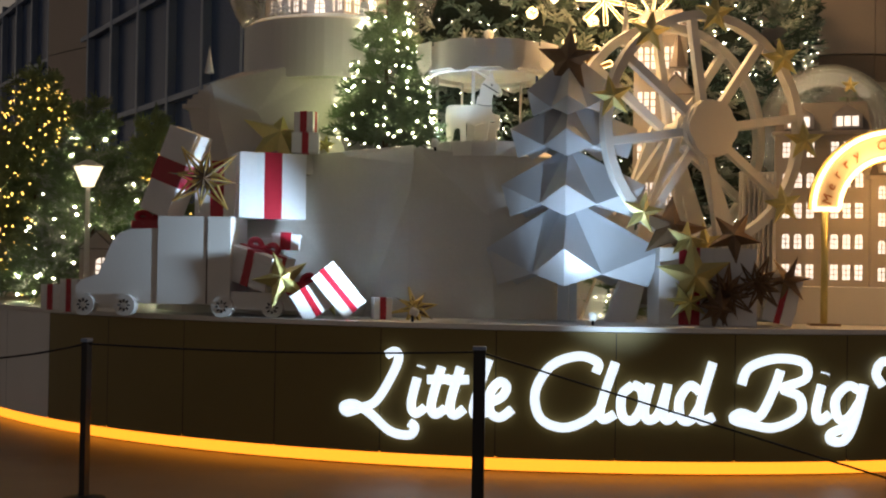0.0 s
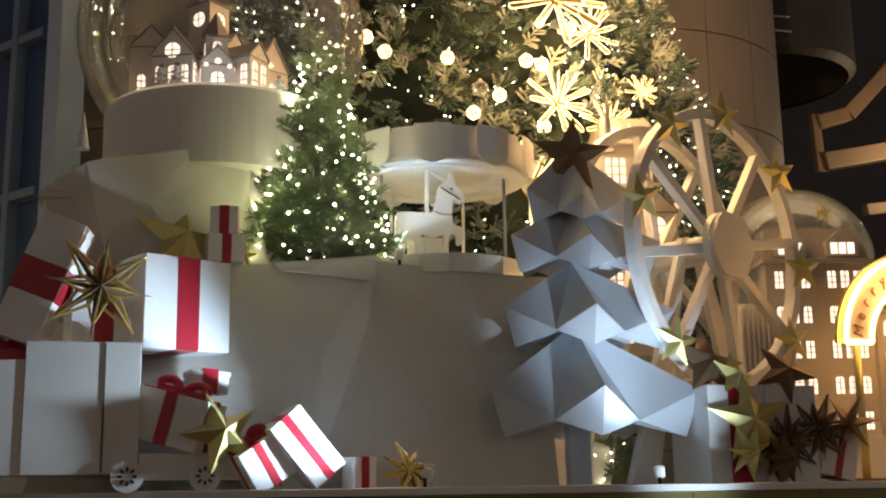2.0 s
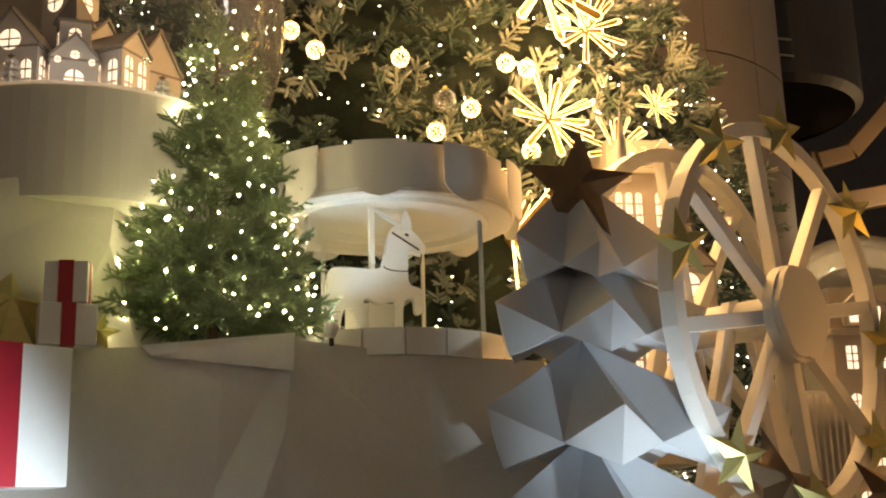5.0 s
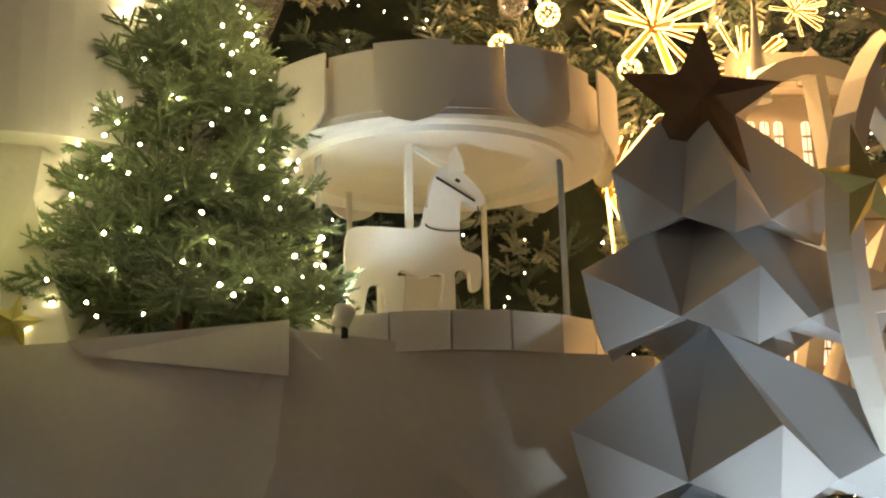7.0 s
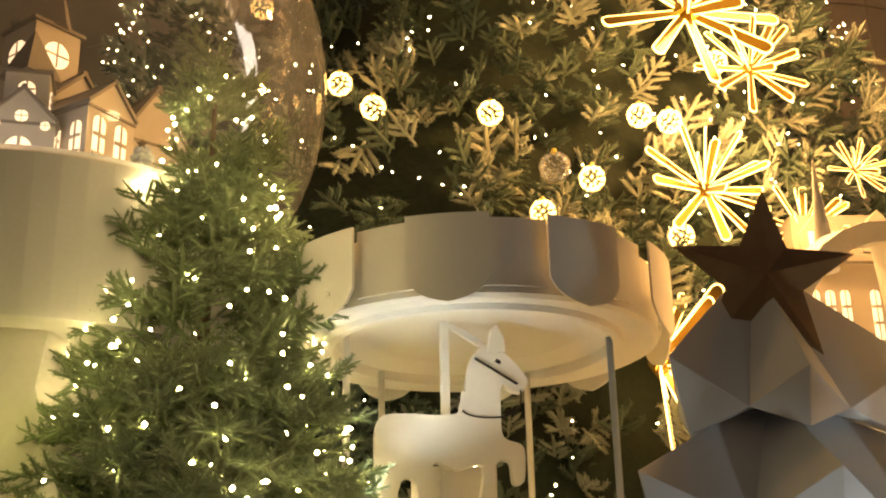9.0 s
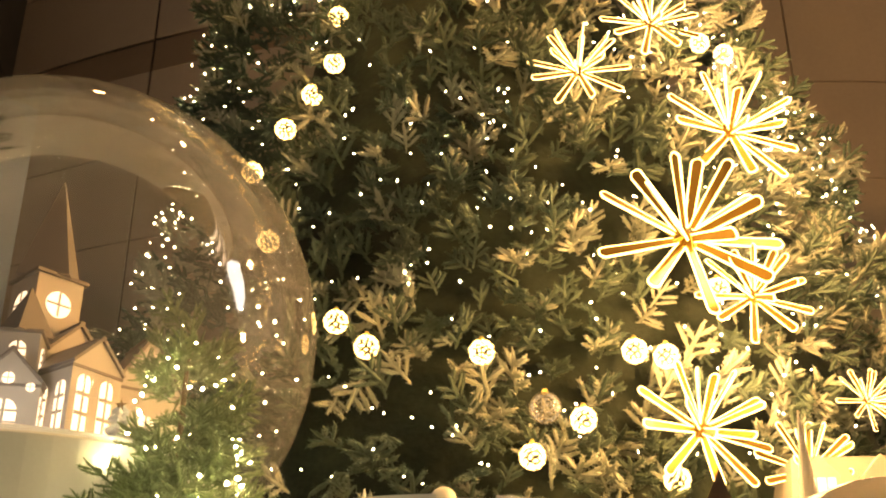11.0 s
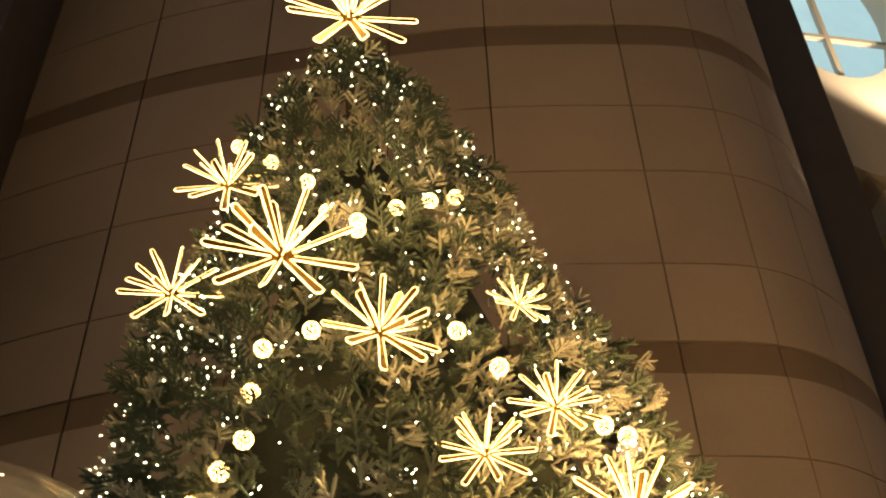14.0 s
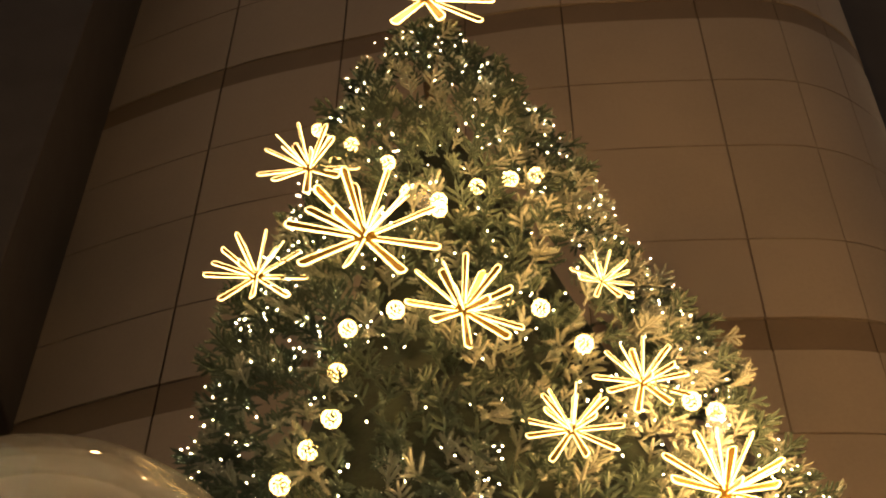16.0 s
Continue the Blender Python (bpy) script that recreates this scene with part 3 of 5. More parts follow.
def gable_house(parent_name, label, at, turn, w, d, h, roof, wins, tower_h=0.0, group="houses in the globe", rounds=(), tower=(0.42, 0, 0), spire=1.5):
    """Gabled card house; tower gives width share and offset, rounds are round windows."""
    t = thing(parent_name, label, "model house", pose(*at, 0, 0, turn), group=group)
    out = [(-w / 2, 0), (w / 2, 0), (w / 2, h), (0, h + roof), (-w / 2, h)]
    part("wall", slab(bmesh.new(), out, -d / 2, d / 2), HOUSE, t)
    for s in (-1, 1):
        L = math.hypot(w / 2, roof) * 1.12
        m = Matrix.Translation((s * w / 4, 0, h + roof / 2 + 0.008)) @ Matrix.Rotation(s * math.atan2(roof, w / 2), 4, "Y")
        part("roof", boxed((L, d * 1.08, 0.014), (0, 0, 0), m, 0.002), ROOF, t)
    part("eaves_board", boxed((w * 1.04, d * 1.03, 0.012), (0, 0, h - 0.012), None, 0.002), ROOF, t)
    for x, z, ww, hh in wins:
        window_pair(t, x, z, ww, hh, -d / 2, None)
    for x, z, r in rounds:
        round_window(t, x, z, r, -d / 2)
    for q in (-1, 1):
        for k in range(3):
            yy = -d / 2 + d * (k + 0.5) / 3
            window_pair(t, yy, h * 0.22, d / 6, h * 0.58, -w / 2, Matrix.Rotation(q * math.pi / 2, 4, "Z"))
    if tower_h:
        tw, tx, ty = w * tower[0], tower[1], tower[2]
        tb = part("tower", boxed((tw, tw, h + tower_h), (tx, ty, (h + tower_h) / 2), None, 0.003), HOUSE, t)
        part("tower_cornice", boxed((tw * 1.14, tw * 1.14, 0.016), (tx, ty, h + tower_h), None, 0.002), ROOF, tb)
        part("spire", rod(bmesh.new(), (tx, ty, h + tower_h), (tx, ty, h + tower_h + w * spire), tw * 0.74, 0.003, 4), ROOF, tb)
        for q in range(3):
            m = Matrix.Translation((tx, ty, 0)) @ Matrix.Rotation((q - 1) * math.pi / 2, 4, "Z")
            if spire > 1:
                n, r = 16, tw * 0.27
                disc = [(r * math.cos(2 * math.pi * i / n), h + tower_h * 0.70 + r * math.sin(2 * math.pi * i / n)) for i in range(n)]
                clock = part("clock", slab(bmesh.new(), disc, -tw / 2 - 0.004, -tw / 2 + 0.004), PANE, tb, "", m)
                bm = block(block(bmesh.new(), (tw * 0.5, 0.004, 0.008), (0, -tw / 2 - 0.007, h + tower_h * 0.70)), (0.008, 0.004, tw * 0.5), (0, -tw / 2 - 0.007, h + tower_h * 0.70))
                part("clock_cross", bm, HOUSE, clock, "", Matrix.Identity(4))
            else:
                window_pair(tb, 0, h + tower_h * 0.40, tw * 0.40, tower_h * 0.42, -tw / 2, m)
    return t


def tiered_tree(name, label, at, s, material, tip=GOLD, group="", turn=0):
    """Folded card tree: six-cornered skirts with high corners, low creases and tucked-under lips, a trunk and a star."""
    t = thing(name, label, "paper tree", pose(*at, 0, 0, turn), group=group)
    part("trunk", boxed((0.10 * s, 0.09 * s, 0.95 * s), (-0.035 * s, 0, 0.475 * s), None, 0.006 * s), material, t)
    part("trunk", boxed((0.07 * s, 0.06 * s, 0.95 * s), (0.055 * s, 0.02 * s, 0.475 * s), None, 0.006 * s), material, t)
    # apex, height of the front corner, radius, drop of the creases, rise of the side corners
    for za, zc, r, drop, rise in ((1.11, 0.635, 0.80, 0.215, 0.0), (1.56, 1.185, 0.665, 0.155, 0.01), (1.98, 1.675, 0.585, 0.135, 0.02), (2.42, 1.985, 0.425, 0.10, 0.06)):
        bm = bmesh.new()

        def ring(q, a, z):
            return bm.verts.new((q * s * math.cos(a), q * s * (0.76 if math.sin(a) < 0 else 0.42) * math.sin(a), z * s))

        apex, mid = bm.verts.new((0, 0, za * s)), bm.verts.new((0, 0, (zc - drop + 0.10) * s))
        hem, lip = [], []
        for i in range(12):
            a = radians((-93, -60, -25, 6, 36, 66, 96, 126, 156, 186, 207, 238)[i])
            if i % 2:
                hem.append(ring(r * 0.73, a, zc - drop))
                lip.append(ring(r * 0.42, a, zc - drop + 0.02))
            else:
                k = {0: 1.0, 2: 1.12, 10: 1.0}.get(i, 0.72)
                hem.append(ring(r * k, a, zc + (0 if i == 0 else rise)))
                lip.append(ring(r * 0.86 * k, a, zc - 0.40 * r))
        for i in range(12):
            j = (i + 1) % 12
            bm.faces.new((apex, hem[i], hem[j]))
            if i % 2:
                bm.faces.new((hem[i], lip[i], lip[j])), bm.faces.new((hem[i], lip[j], hem[j]))
            else:
                bm.faces.new((hem[i], lip[i], hem[j])), bm.faces.new((lip[i], lip[j], hem[j]))
            bm.faces.new((lip[i], mid, lip[j]))
        part("tier", bm, material, t)
    part("star", star_body(0.30 * s, 0.045 * s, 5, 0.42), tip, t, "", Matrix.Translation((-0.02 * s, -0.10 * s, 2.32 * s)) @ Matrix.Rotation(radians(-14), 4, "Z") @ Matrix.Rotation(radians(5), 4, "Y"))
    return t


def snow_globe(at, r, drum_r, drum_h, name, label, lip=True):
    t = thing(name, label, "snow globe", at)
    part("drum", spin(bmesh.new(), [(0, 0), (drum_r, 0), (drum_r, drum_h - 0.01), (drum_r - 0.01, drum_h), (0, drum_h)], 64), WHITE, t)
    part("snow", spin(bmesh.new(), [(drum_r * 0.985, drum_h), (drum_r * 0.95, drum_h + 0.03), (drum_r * 0.72, drum_h + 0.075), (drum_r * 0.5, drum_h + 0.125), (0, drum_h + 0.14)], 48), SNOW, t, "white artificial snow", None, True)
    zc = drum_h + math.sqrt(max(r * r - drum_r * drum_r, 0))
    a0 = -math.asin(min(1, (zc - drum_h) / r))
    prof = [(r * math.cos(a0 + (math.pi / 2 - a0) * i / 28), zc + r * math.sin(a0 + (math.pi / 2 - a0) * i / 28)) for i in range(29)]
    prof[-1] = (0, prof[-1][1])
    ball_ob = part("glass_ball", spin(bmesh.new(), prof, 72), CLEAR, t, "clear acrylic ball", None, True)
    ball_ob.visible_shadow = False
    return t


GLOBE_AT = (-1.29, 7.62, 3.45)
snow_globe(GLOBE_AT, 1.11, 0.88, 0.57, "snow_globe", "large clear snow globe with a lit model town")
gx, gy, gz = GLOBE_AT[0], GLOBE_AT[1], GLOBE_AT[2] + 0.70
gable_house("chapel", "pale model chapel with a lit door and small bell tower", (-1.36, 7.38, gz), 3, 0.25, 0.22, 0.22, 0.13, [(0, 0.01, 0.10, 0.14)], 0.24, "houses in the globe", [(0, 0.235, 0.024), (-0.088, 0.20, 0.018), (0.088, 0.20, 0.018)], (0.66, 0, 0.04), 0.9)
gable_house("clock_church", "pale model church with a lit clock tower and tall spire", (-1.33, 7.78, gz), 42, 0.34, 0.42, 0.42, 0.18, [(-0.09, 0.06, 0.07, 0.22), (0.09, 0.06, 0.07, 0.22)], 0.45, "houses in the globe", [(0, 0.42, 0.04)], (0.66, -0.04, 0.05), 1.55)
gable_house("model_house", "pale model house with a round gable window", (-1.62, 7.50, gz - 0.01), -24, 0.32, 0.34, 0.30, 0.20, [(-0.10, 0.04, 0.055, 0.17), (0, 0.04, 0.055, 0.17), (0.10, 0.04, 0.055, 0.17)], 0.0, "houses in the globe", [(0, 0.33, 0.06)])
gable_house("model_house", "tall pale model house with a hipped brown roof", (-1.82, 7.80, gz - 0.04), -10, 0.30, 0.3, 0.50, 0.16, [(-0.06, 0.1, 0.06, 0.16), (0.06, 0.1, 0.06, 0.16)])
gable_house("model_house", "pale model hall with tall lit arched windows", (-1.16, 7.46, gz - 0.03), 48, 0.24, 0.34, 0.34, 0.12, [(-0.06, 0.06, 0.06, 0.24), (0.05, 0.06, 0.06, 0.24)])
gable_house("model_house", "pale model house with a steep gable", (-0.96, 7.84, gz - 0.04), 30, 0.30, 0.3, 0.40, 0.24, [(0, 0.12, 0.07, 0.16)])
for x, y in ((-1.77, 7.15), (-0.90, 7.20), (-1.66, 7.08)):
    tiered_tree("mini_tree", "tiny pale card tree in the globe's snow", (x, y, gz - 0.085), 0.085, PAPER, BRONZE, "tiny trees in the globe")


# ---- carousel ----
def carousel(at):
    t = thing("carousel", "white model carousel with a scalloped canopy and one horse", "carousel", at)
    base = part("platform", spin(bmesh.new(), [(0, -0.03), (0.645, -0.03), (0.645, 0.095), (0, 0.095)], 40), WHITE, t)
    for i in range(20):
        a = 2 * math.pi * i / 20
        part("fascia_board", boxed((0.2, 0.012, 0.135), (0, 0, 0), pose(0.652 * math.cos(a), 0.652 * math.sin(a), 0.033, 0, 0, math.degrees(a) + 90), 0.002), WHITE, base)
    part("canopy", spin(bmesh.new(), [(0, 0.84), (0.40, 0.83), (0.50, 0.80), (0.515, 0.765), (0.545, 0.765), (0.555, 0.785), (0.66, 0.77), (0.68, 0.78), (0.68, 1.0), (0.55, 1.04), (0, 1.16)], 64), WHITE, t)
    n = 20
    for i in range(n):
        a0 = 2 * math.pi * i / n
        r = 0.690 if i % 2 else 0.738
        bm, cols = bmesh.new(), []
        for s in range(13):
            u = s / 12 * 2 - 1
            a = a0 + u * math.pi / n * (0.98 if i % 2 else 1.18)
            drop = (0.05 * (1 - abs(u)) ** 0.6 + 0.035 * (1 - u ** 4)) if i % 2 == 0 else 0.02
            c, d = math.cos(a), math.sin(a)
            cols.append([bm.verts.new((q * c, q * d, z)) for q, z in ((r, 1.03), (r, 0.82 - drop), (r - 0.008, 0.82 - drop), (r - 0.008, 1.03))])
        for a, b in zip(cols, cols[1:]):
            for k in range(4):
                bm.faces.new((a[k], b[k], b[(k + 1) % 4], a[(k + 1) % 4]))
        bm.faces.new(cols[0]), bm.faces.new(cols[-1])
        part("valance", bm, WHITE, t)
    part("finial", ball(bmesh.new(), (0, 0, 1.20), 0.05, 3), WHITE, t, "", None, True)
    for a in (-20, 52, 124, 196):
        x, y = 0.50 * math.cos(radians(a)), 0.50 * math.sin(radians(a))
        part("post", rod(bmesh.new(), (x, y, 0.09), (x, y, 0.79), 0.0125, None, 14), STEEL if a == -20 else WHITE, t, "chrome post" if a == -20 else "", None, True)
    part("centre_box", boxed((0.28, 0.2, 0.26), (-0.06, 0.12, 0.22)), WHITE, t)
    return t


CAR = (0.33, 7.16, 2.72)
carousel(CAR)


def horse(at):
    """Cut-out horse of layered board on a square pole, one foreleg raised."""
    t = thing("carousel_horse", "flat white cut-out carousel horse on a square pole", "carousel horse", at)
    body = curve_points([(-0.25, 0, 0.10), (-0.256, 0, 0.25), (-0.235, 0, 0.322), (-0.15, 0, 0.335), (-0.03, 0, 0.332), (0.035, 0, 0.345), (0.058, 0, 0.41), (0.078, 0, 0.52), (0.115, 0, 0.572), (0.165, 0, 0.575), (0.21, 0, 0.55), (0.262, 0, 0.495), (0.282, 0, 0.455), (0.262, 0, 0.42), (0.225, 0, 0.425), (0.19, 0, 0.44), (0.182, 0, 0.34), (0.19, 0, 0.26),
                         (0.25, 0, 0.235), (0.262, 0, 0.20), (0.255, 0, 0.11), (0.22, 0, 0.105), (0.21, 0, 0.175), (0.16, 0, 0.165), (0.14, 0, 0.02), (0.10, 0, 0.02), (0.115, 0, 0.16), (0.02, 0, 0.145), (-0.06, 0, 0.16), (-0.055, 0, -0.055), (-0.10, 0, -0.055), (-0.12, 0, 0.10), (-0.17, 0, 0.10), (-0.20, 0, -0.05), (-0.235, 0, -0.045)], 4, True)
    part("body", slab(bmesh.new(), [(p.x, p.z) for p in body], -0.022, 0.022), WHITE, t)
    part("forelock", slab(bmesh.new(), [(0.14, 0.55), (0.155, 0.64), (0.175, 0.66), (0.20, 0.61), (0.205, 0.56)], -0.03, -0.01), WHITE, t)
    part("bridle", tube(bmesh.new(), [(0.095, -0.025, 0.535), (0.17, -0.025, 0.49), (0.245, -0.025, 0.445)], 0.005, 5), BLACK, t)
    part("rein", tube(bmesh.new(), curve_points([(0.255, -0.026, 0.425), (0.25, -0.026, 0.37), (0.21, -0.026, 0.335), (0.13, -0.026, 0.325), (0.055, -0.026, 0.34), (0.035, -0.026, 0.39)], 4), 0.003, 5), BLACK, t)
    part("eye", slab(bmesh.new(), [(0.165, 0.525), (0.185, 0.515), (0.19, 0.525), (0.175, 0.535)], -0.025, -0.02), BLACK, t)
    part("collar", slab(bmesh.new(), [(0.03, 0.34), (0.045, 0.345), (0.06, 0.41), (0.045, 0.415)], -0.03, -0.019), WHITE, t)
    part("pole", boxed((0.030, 0.030, 0.76), (0.0, 0.04, 0.305)), WHITE, t)
    part("crank_arm", slab(bmesh.new(), [(0.01, 0.665), (0.03, 0.675), (0.16, 0.60), (0.15, 0.575)], 0.03, 0.05), WHITE, t)
    part("leg", slab(bmesh.new(), [(-0.02, 0.16), (-0.03, -0.055), (0.0, -0.055), (0.03, 0.16)], 0.024, 0.042), WHITE, t)
    return t


horse((0.196, 6.98, 2.875))


# ---- foliage ----
def sprig(fingers, length, needle, per, rng, thick=0.006, body=0.0):
    """A small branch of fingers set with needles: vertices and faces pointing along +x."""
    V, F = [], []
    for f in range(fingers):
        if f == 0:
            p0, d, ln = np.zeros(3), np.array([1.0, 0, 0]), length
        else:
            s = 1 if f % 2 else -1
            at = 0.15 + 0.62 * f / fingers
            p0 = np.array([at * length, 0, 0])
            d = np.array([0.72, s * (0.62 + 0.25 * rng.random()), 0.35 * rng.standard_normal()])
            ln = length * (0.62 - 0.3 * f / fingers)
        d = d / np.linalg.norm(d)
        u = np.cross(d, [0, 0, 1.0]); u /= np.linalg.norm(u)
        w = np.cross(d, u)
        if body:
            i = len(V)
            for s, g in ((0.12, 0.5), (0.55, 1.0), (0.9, 0.85), (1.03, 0.25)):
                c = p0 + d * ln * s
                V += [c + (u * math.cos(1.2566 * e + s) + w * math.sin(1.2566 * e + s)) * body * g for e in range(5)]
            for a in range(3):
                for e in range(5):
                    F.append((i + a * 5 + e, i + a * 5 + (e + 1) % 5, i + a * 5 + 5 + (e + 1) % 5, i + a * 5 + 5 + e))
        for k in range(per):
            q = p0 + d * ln * (0.08 + 0.92 * k / (per - 1))
            a = k * 2.4 + rng.random()
            side = u * math.cos(a) + w * math.sin(a)
            n = needle * (1 - 0.45 * (k / per) ** 3)
            tip = q + d * n * 0.75 + side * n * 0.72
            wid = np.cross(d, side) * thick
            i = len(V)
            V += [q - wid, q + wid, tip + wid * 0.5, tip - wid * 0.5]
            F.append((i, i + 1, i + 2, i + 3))
    return np.array(V), np.array(F)


def crown(name, spots, kinds, materials, chance):
    """All sprigs of a tree in one mesh. spots: place, outward way, size."""
    rng = np.random.default_rng(5)
    VV, FF, SL, n = [], [], [], 0
    for p, way, size in spots:
        V, F = kinds[rng.integers(len(kinds))]
        x = way / np.linalg.norm(way)
        z = np.array([0, 0, 1.0]) + 0.5 * rng.standard_normal(3)
        y = np.cross(z, x); y /= np.linalg.norm(y)
        z = np.cross(x, y)
        VV.append(V @ np.array([x, y, z]) * size + p)
        FF.append(F + n)
        SL.append(np.full(len(F), 1 if rng.random() < chance(p) else 0, dtype=np.int32))
        n += len(V)
    return merged(name, np.concatenate(VV), np.concatenate(FF), materials, np.concatenate(SL))


def bulbs(spots, r):
    bm = bmesh.new()
    bmesh.ops.create_icosphere(bm, subdivisions=1, radius=1)
    V = np.array([v.co for v in bm.verts])
    F = np.array([[v.index for v in f.verts] for f in bm.faces])
    bm.free()
    VV = np.concatenate([V * r * (0.8 + 0.4 * ((i * 37) % 10) / 10) + np.array(p) for i, p in enumerate(spots)])
    FF = np.concatenate([F + len(V) * i for i in range(len(spots))])
    return VV, FF


def big_surf(z):
    """Axis and radius of the great tree at a height."""
    h = min(max(11.95 - z, 0.0), 7.4)
    return 0.38 + 0.11 * min(11.9 - z, 8), 9.6, 0.35 + 0.39 * h ** 0.9


def on_big(x, z, out=0.0):
    ax, ay, r = big_surf(z)
    q = min(abs((x - ax) / (r + out)), 0.97)
    return ay - 0.75 * (r + out) * math.sqrt(1 - q * q)


def great_tree():
    rng = np.random.default_rng(11)
    t = thing("christmas_tree", "towering frosted artificial Christmas tree with string lights", "tree", (0.38, 9.6, TOP))
    o = np.array([0.38, 9.6, TOP])
    trunk = bmesh.new()
    rod(trunk, (0.9, 0, 0), (0.0, 0, 10.6), 0.16, 0.05, 16)
    part("trunk", trunk, BARK, t)
    kinds = [sprig(6, 0.21, 0.027, 19, rng, 0.0040, 0.0105) for _ in range(8)]
    spots = []
    while len(spots) < 5400:
        z = 1.9 + 10.1 * (1 - rng.random() ** 0.62)
        ax, ay, r = big_surf(z)
        a = rng.uniform(-math.pi * 1.08, math.pi * 0.08) if rng.random() < 0.93 else rng.uniform(0, math.pi)
        lump = 0.10 * math.sin(3 * a + 2.1 * z) + 0.09 * math.sin(7 * a - 3.3 * z) + 0.07 * math.sin(11 * a + 5 * z)
        rr = r * (1 + 0.55 * lump) - 0.25 + (0.24 * rng.random() - 0.20) + (0.14 if 6.5 < z < 11.2 else 0)
        if rr < 0.02:
            rr = 0.02
        p = np.array([ax + rr * math.cos(a), ay + 0.75 * rr * math.sin(a), z]) - o
        # boughs are cut back behind the carousel
        if z < 3.75 and abs(p[0] + 0.05) < 0.85 and p[1] < -1.62:
            p[1] = -1.62 + 0.25 * rng.random()
        way = np.array([math.cos(a), math.sin(a), 0.25 + 0.45 * rng.standard_normal()]) + 0.35 * rng.standard_normal(3)
        spots.append((p, way, 0.75 + 0.55 * rng.random()))
    # flocked tips throughout, denser on the right where they paint in warm lamplight
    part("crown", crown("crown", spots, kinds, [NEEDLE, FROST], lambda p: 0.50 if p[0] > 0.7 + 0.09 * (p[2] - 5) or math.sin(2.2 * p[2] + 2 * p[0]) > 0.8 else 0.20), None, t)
    # dark inner body that closes the gaps between the boughs; shade painted near-black
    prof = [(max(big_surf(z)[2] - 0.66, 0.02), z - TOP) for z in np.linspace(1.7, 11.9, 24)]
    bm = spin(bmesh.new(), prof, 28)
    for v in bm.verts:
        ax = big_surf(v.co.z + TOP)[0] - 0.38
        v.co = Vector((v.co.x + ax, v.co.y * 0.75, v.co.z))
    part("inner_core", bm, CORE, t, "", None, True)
    lights = []
    while len(lights) < 1700:
        z = 2.0 + 9.9 * (1 - rng.random() ** 0.62)
        ax, ay, r = big_surf(z)
        a = rng.uniform(-math.pi * 1.05, math.pi * 0.05)
        rr = r - 0.12 + 0.17 * rng.random() + (0.08 if 6.5 < z < 11.2 else 0)
        lights.append((ax + rr * math.cos(a), ay + 0.75 * rr * math.sin(a), z))
    V, F = bulbs(lights, 0.0038)
    thing("string_lights", "tiny warm white bulbs strung over the great tree", "string lights", kind="stuff", mesh=merged("string_lights", V, F, [BULB]))


def fir(at, height, radius, name, label, count, lights, bulb=BULB, needle=FIR, br=0.009, seed=3, fine=1.0, both=None):
    rng = np.random.default_rng(seed)
    t = thing(name, label, "tree", at)
    part("trunk", rod(bmesh.new(), (0, 0, 0), (0, 0, height * 0.92), 0.035 * height / 2, 0.008, 10), BARK, t)
    near = fine == 1
    kinds = [sprig(7, 0.225 * fine, 0.024 * fine, 24 if near else 9, rng, (0.0031 if near else 0.006) * fine, 0.0062 * fine) for _ in range(6)]
    spots, bul = [], []
    # boughs in loose whorls, each set with sprigs that fan out towards its end
    for i in range(count // 6):
        h = 0.05 + 0.93 * (1 - rng.random() ** 0.58)
        a = i * 2.39996 + 0.5 * rng.standard_normal()
        r = radius * (1 - h) ** 0.95 * rng.uniform(0.68, 1.12) + 0.03
        rise = 0.06 + 0.95 * h ** 2.5 + 0.13 * rng.standard_normal() * min(1, 4 * h)
        out = np.array([math.cos(a), math.sin(a), rise])
        k = 4 + int(5 * (1 - h))
        for e in range(k):
            q = r * (0.22 + 0.62 * e / max(k - 1, 1))
            side = (1 if e % 2 else -1) * (0.75 - 0.55 * e / k) * rng.uniform(0.6, 1.2)
            sag = -0.10 * r * (e / k) ** 2
            p = np.array([q * math.cos(a), q * math.sin(a), h * height + q * rise * 0.8 + sag])
            way = out + side * np.array([-math.sin(a), math.cos(a), 0]) + np.array([0, 0, 0.24 * abs(rng.standard_normal())])
            spots.append((p, way, rng.uniform(0.62, 1.05) * (1 - 0.35 * h)))
    spots.append((np.array([0, 0, height * 0.92]), np.array([0.05, 0, 1.0]), 0.9))
    part("crown", crown("crown", spots, kinds, [needle, both or needle], lambda p: 0.3), None, t)
    for i in range(lights):
        h = 0.02 + 0.93 * (1 - rng.random() ** 0.6)
        a = rng.uniform(0, 2 * math.pi)
        r = radius * (1 - h) ** 0.85 * (0.75 + 0.28 * rng.random()) + 0.05
        bul.append((at[0] + r * math.cos(a), at[1] + r * math.sin(a), at[2] + h * height))
    V, F = bulbs(bul, br)
    thing("string_lights", "small glowing bulbs strung through the %s" % name.replace("_", " "), "string lights", kind="stuff", mesh=merged("string_lights", V, F, [bulb]))


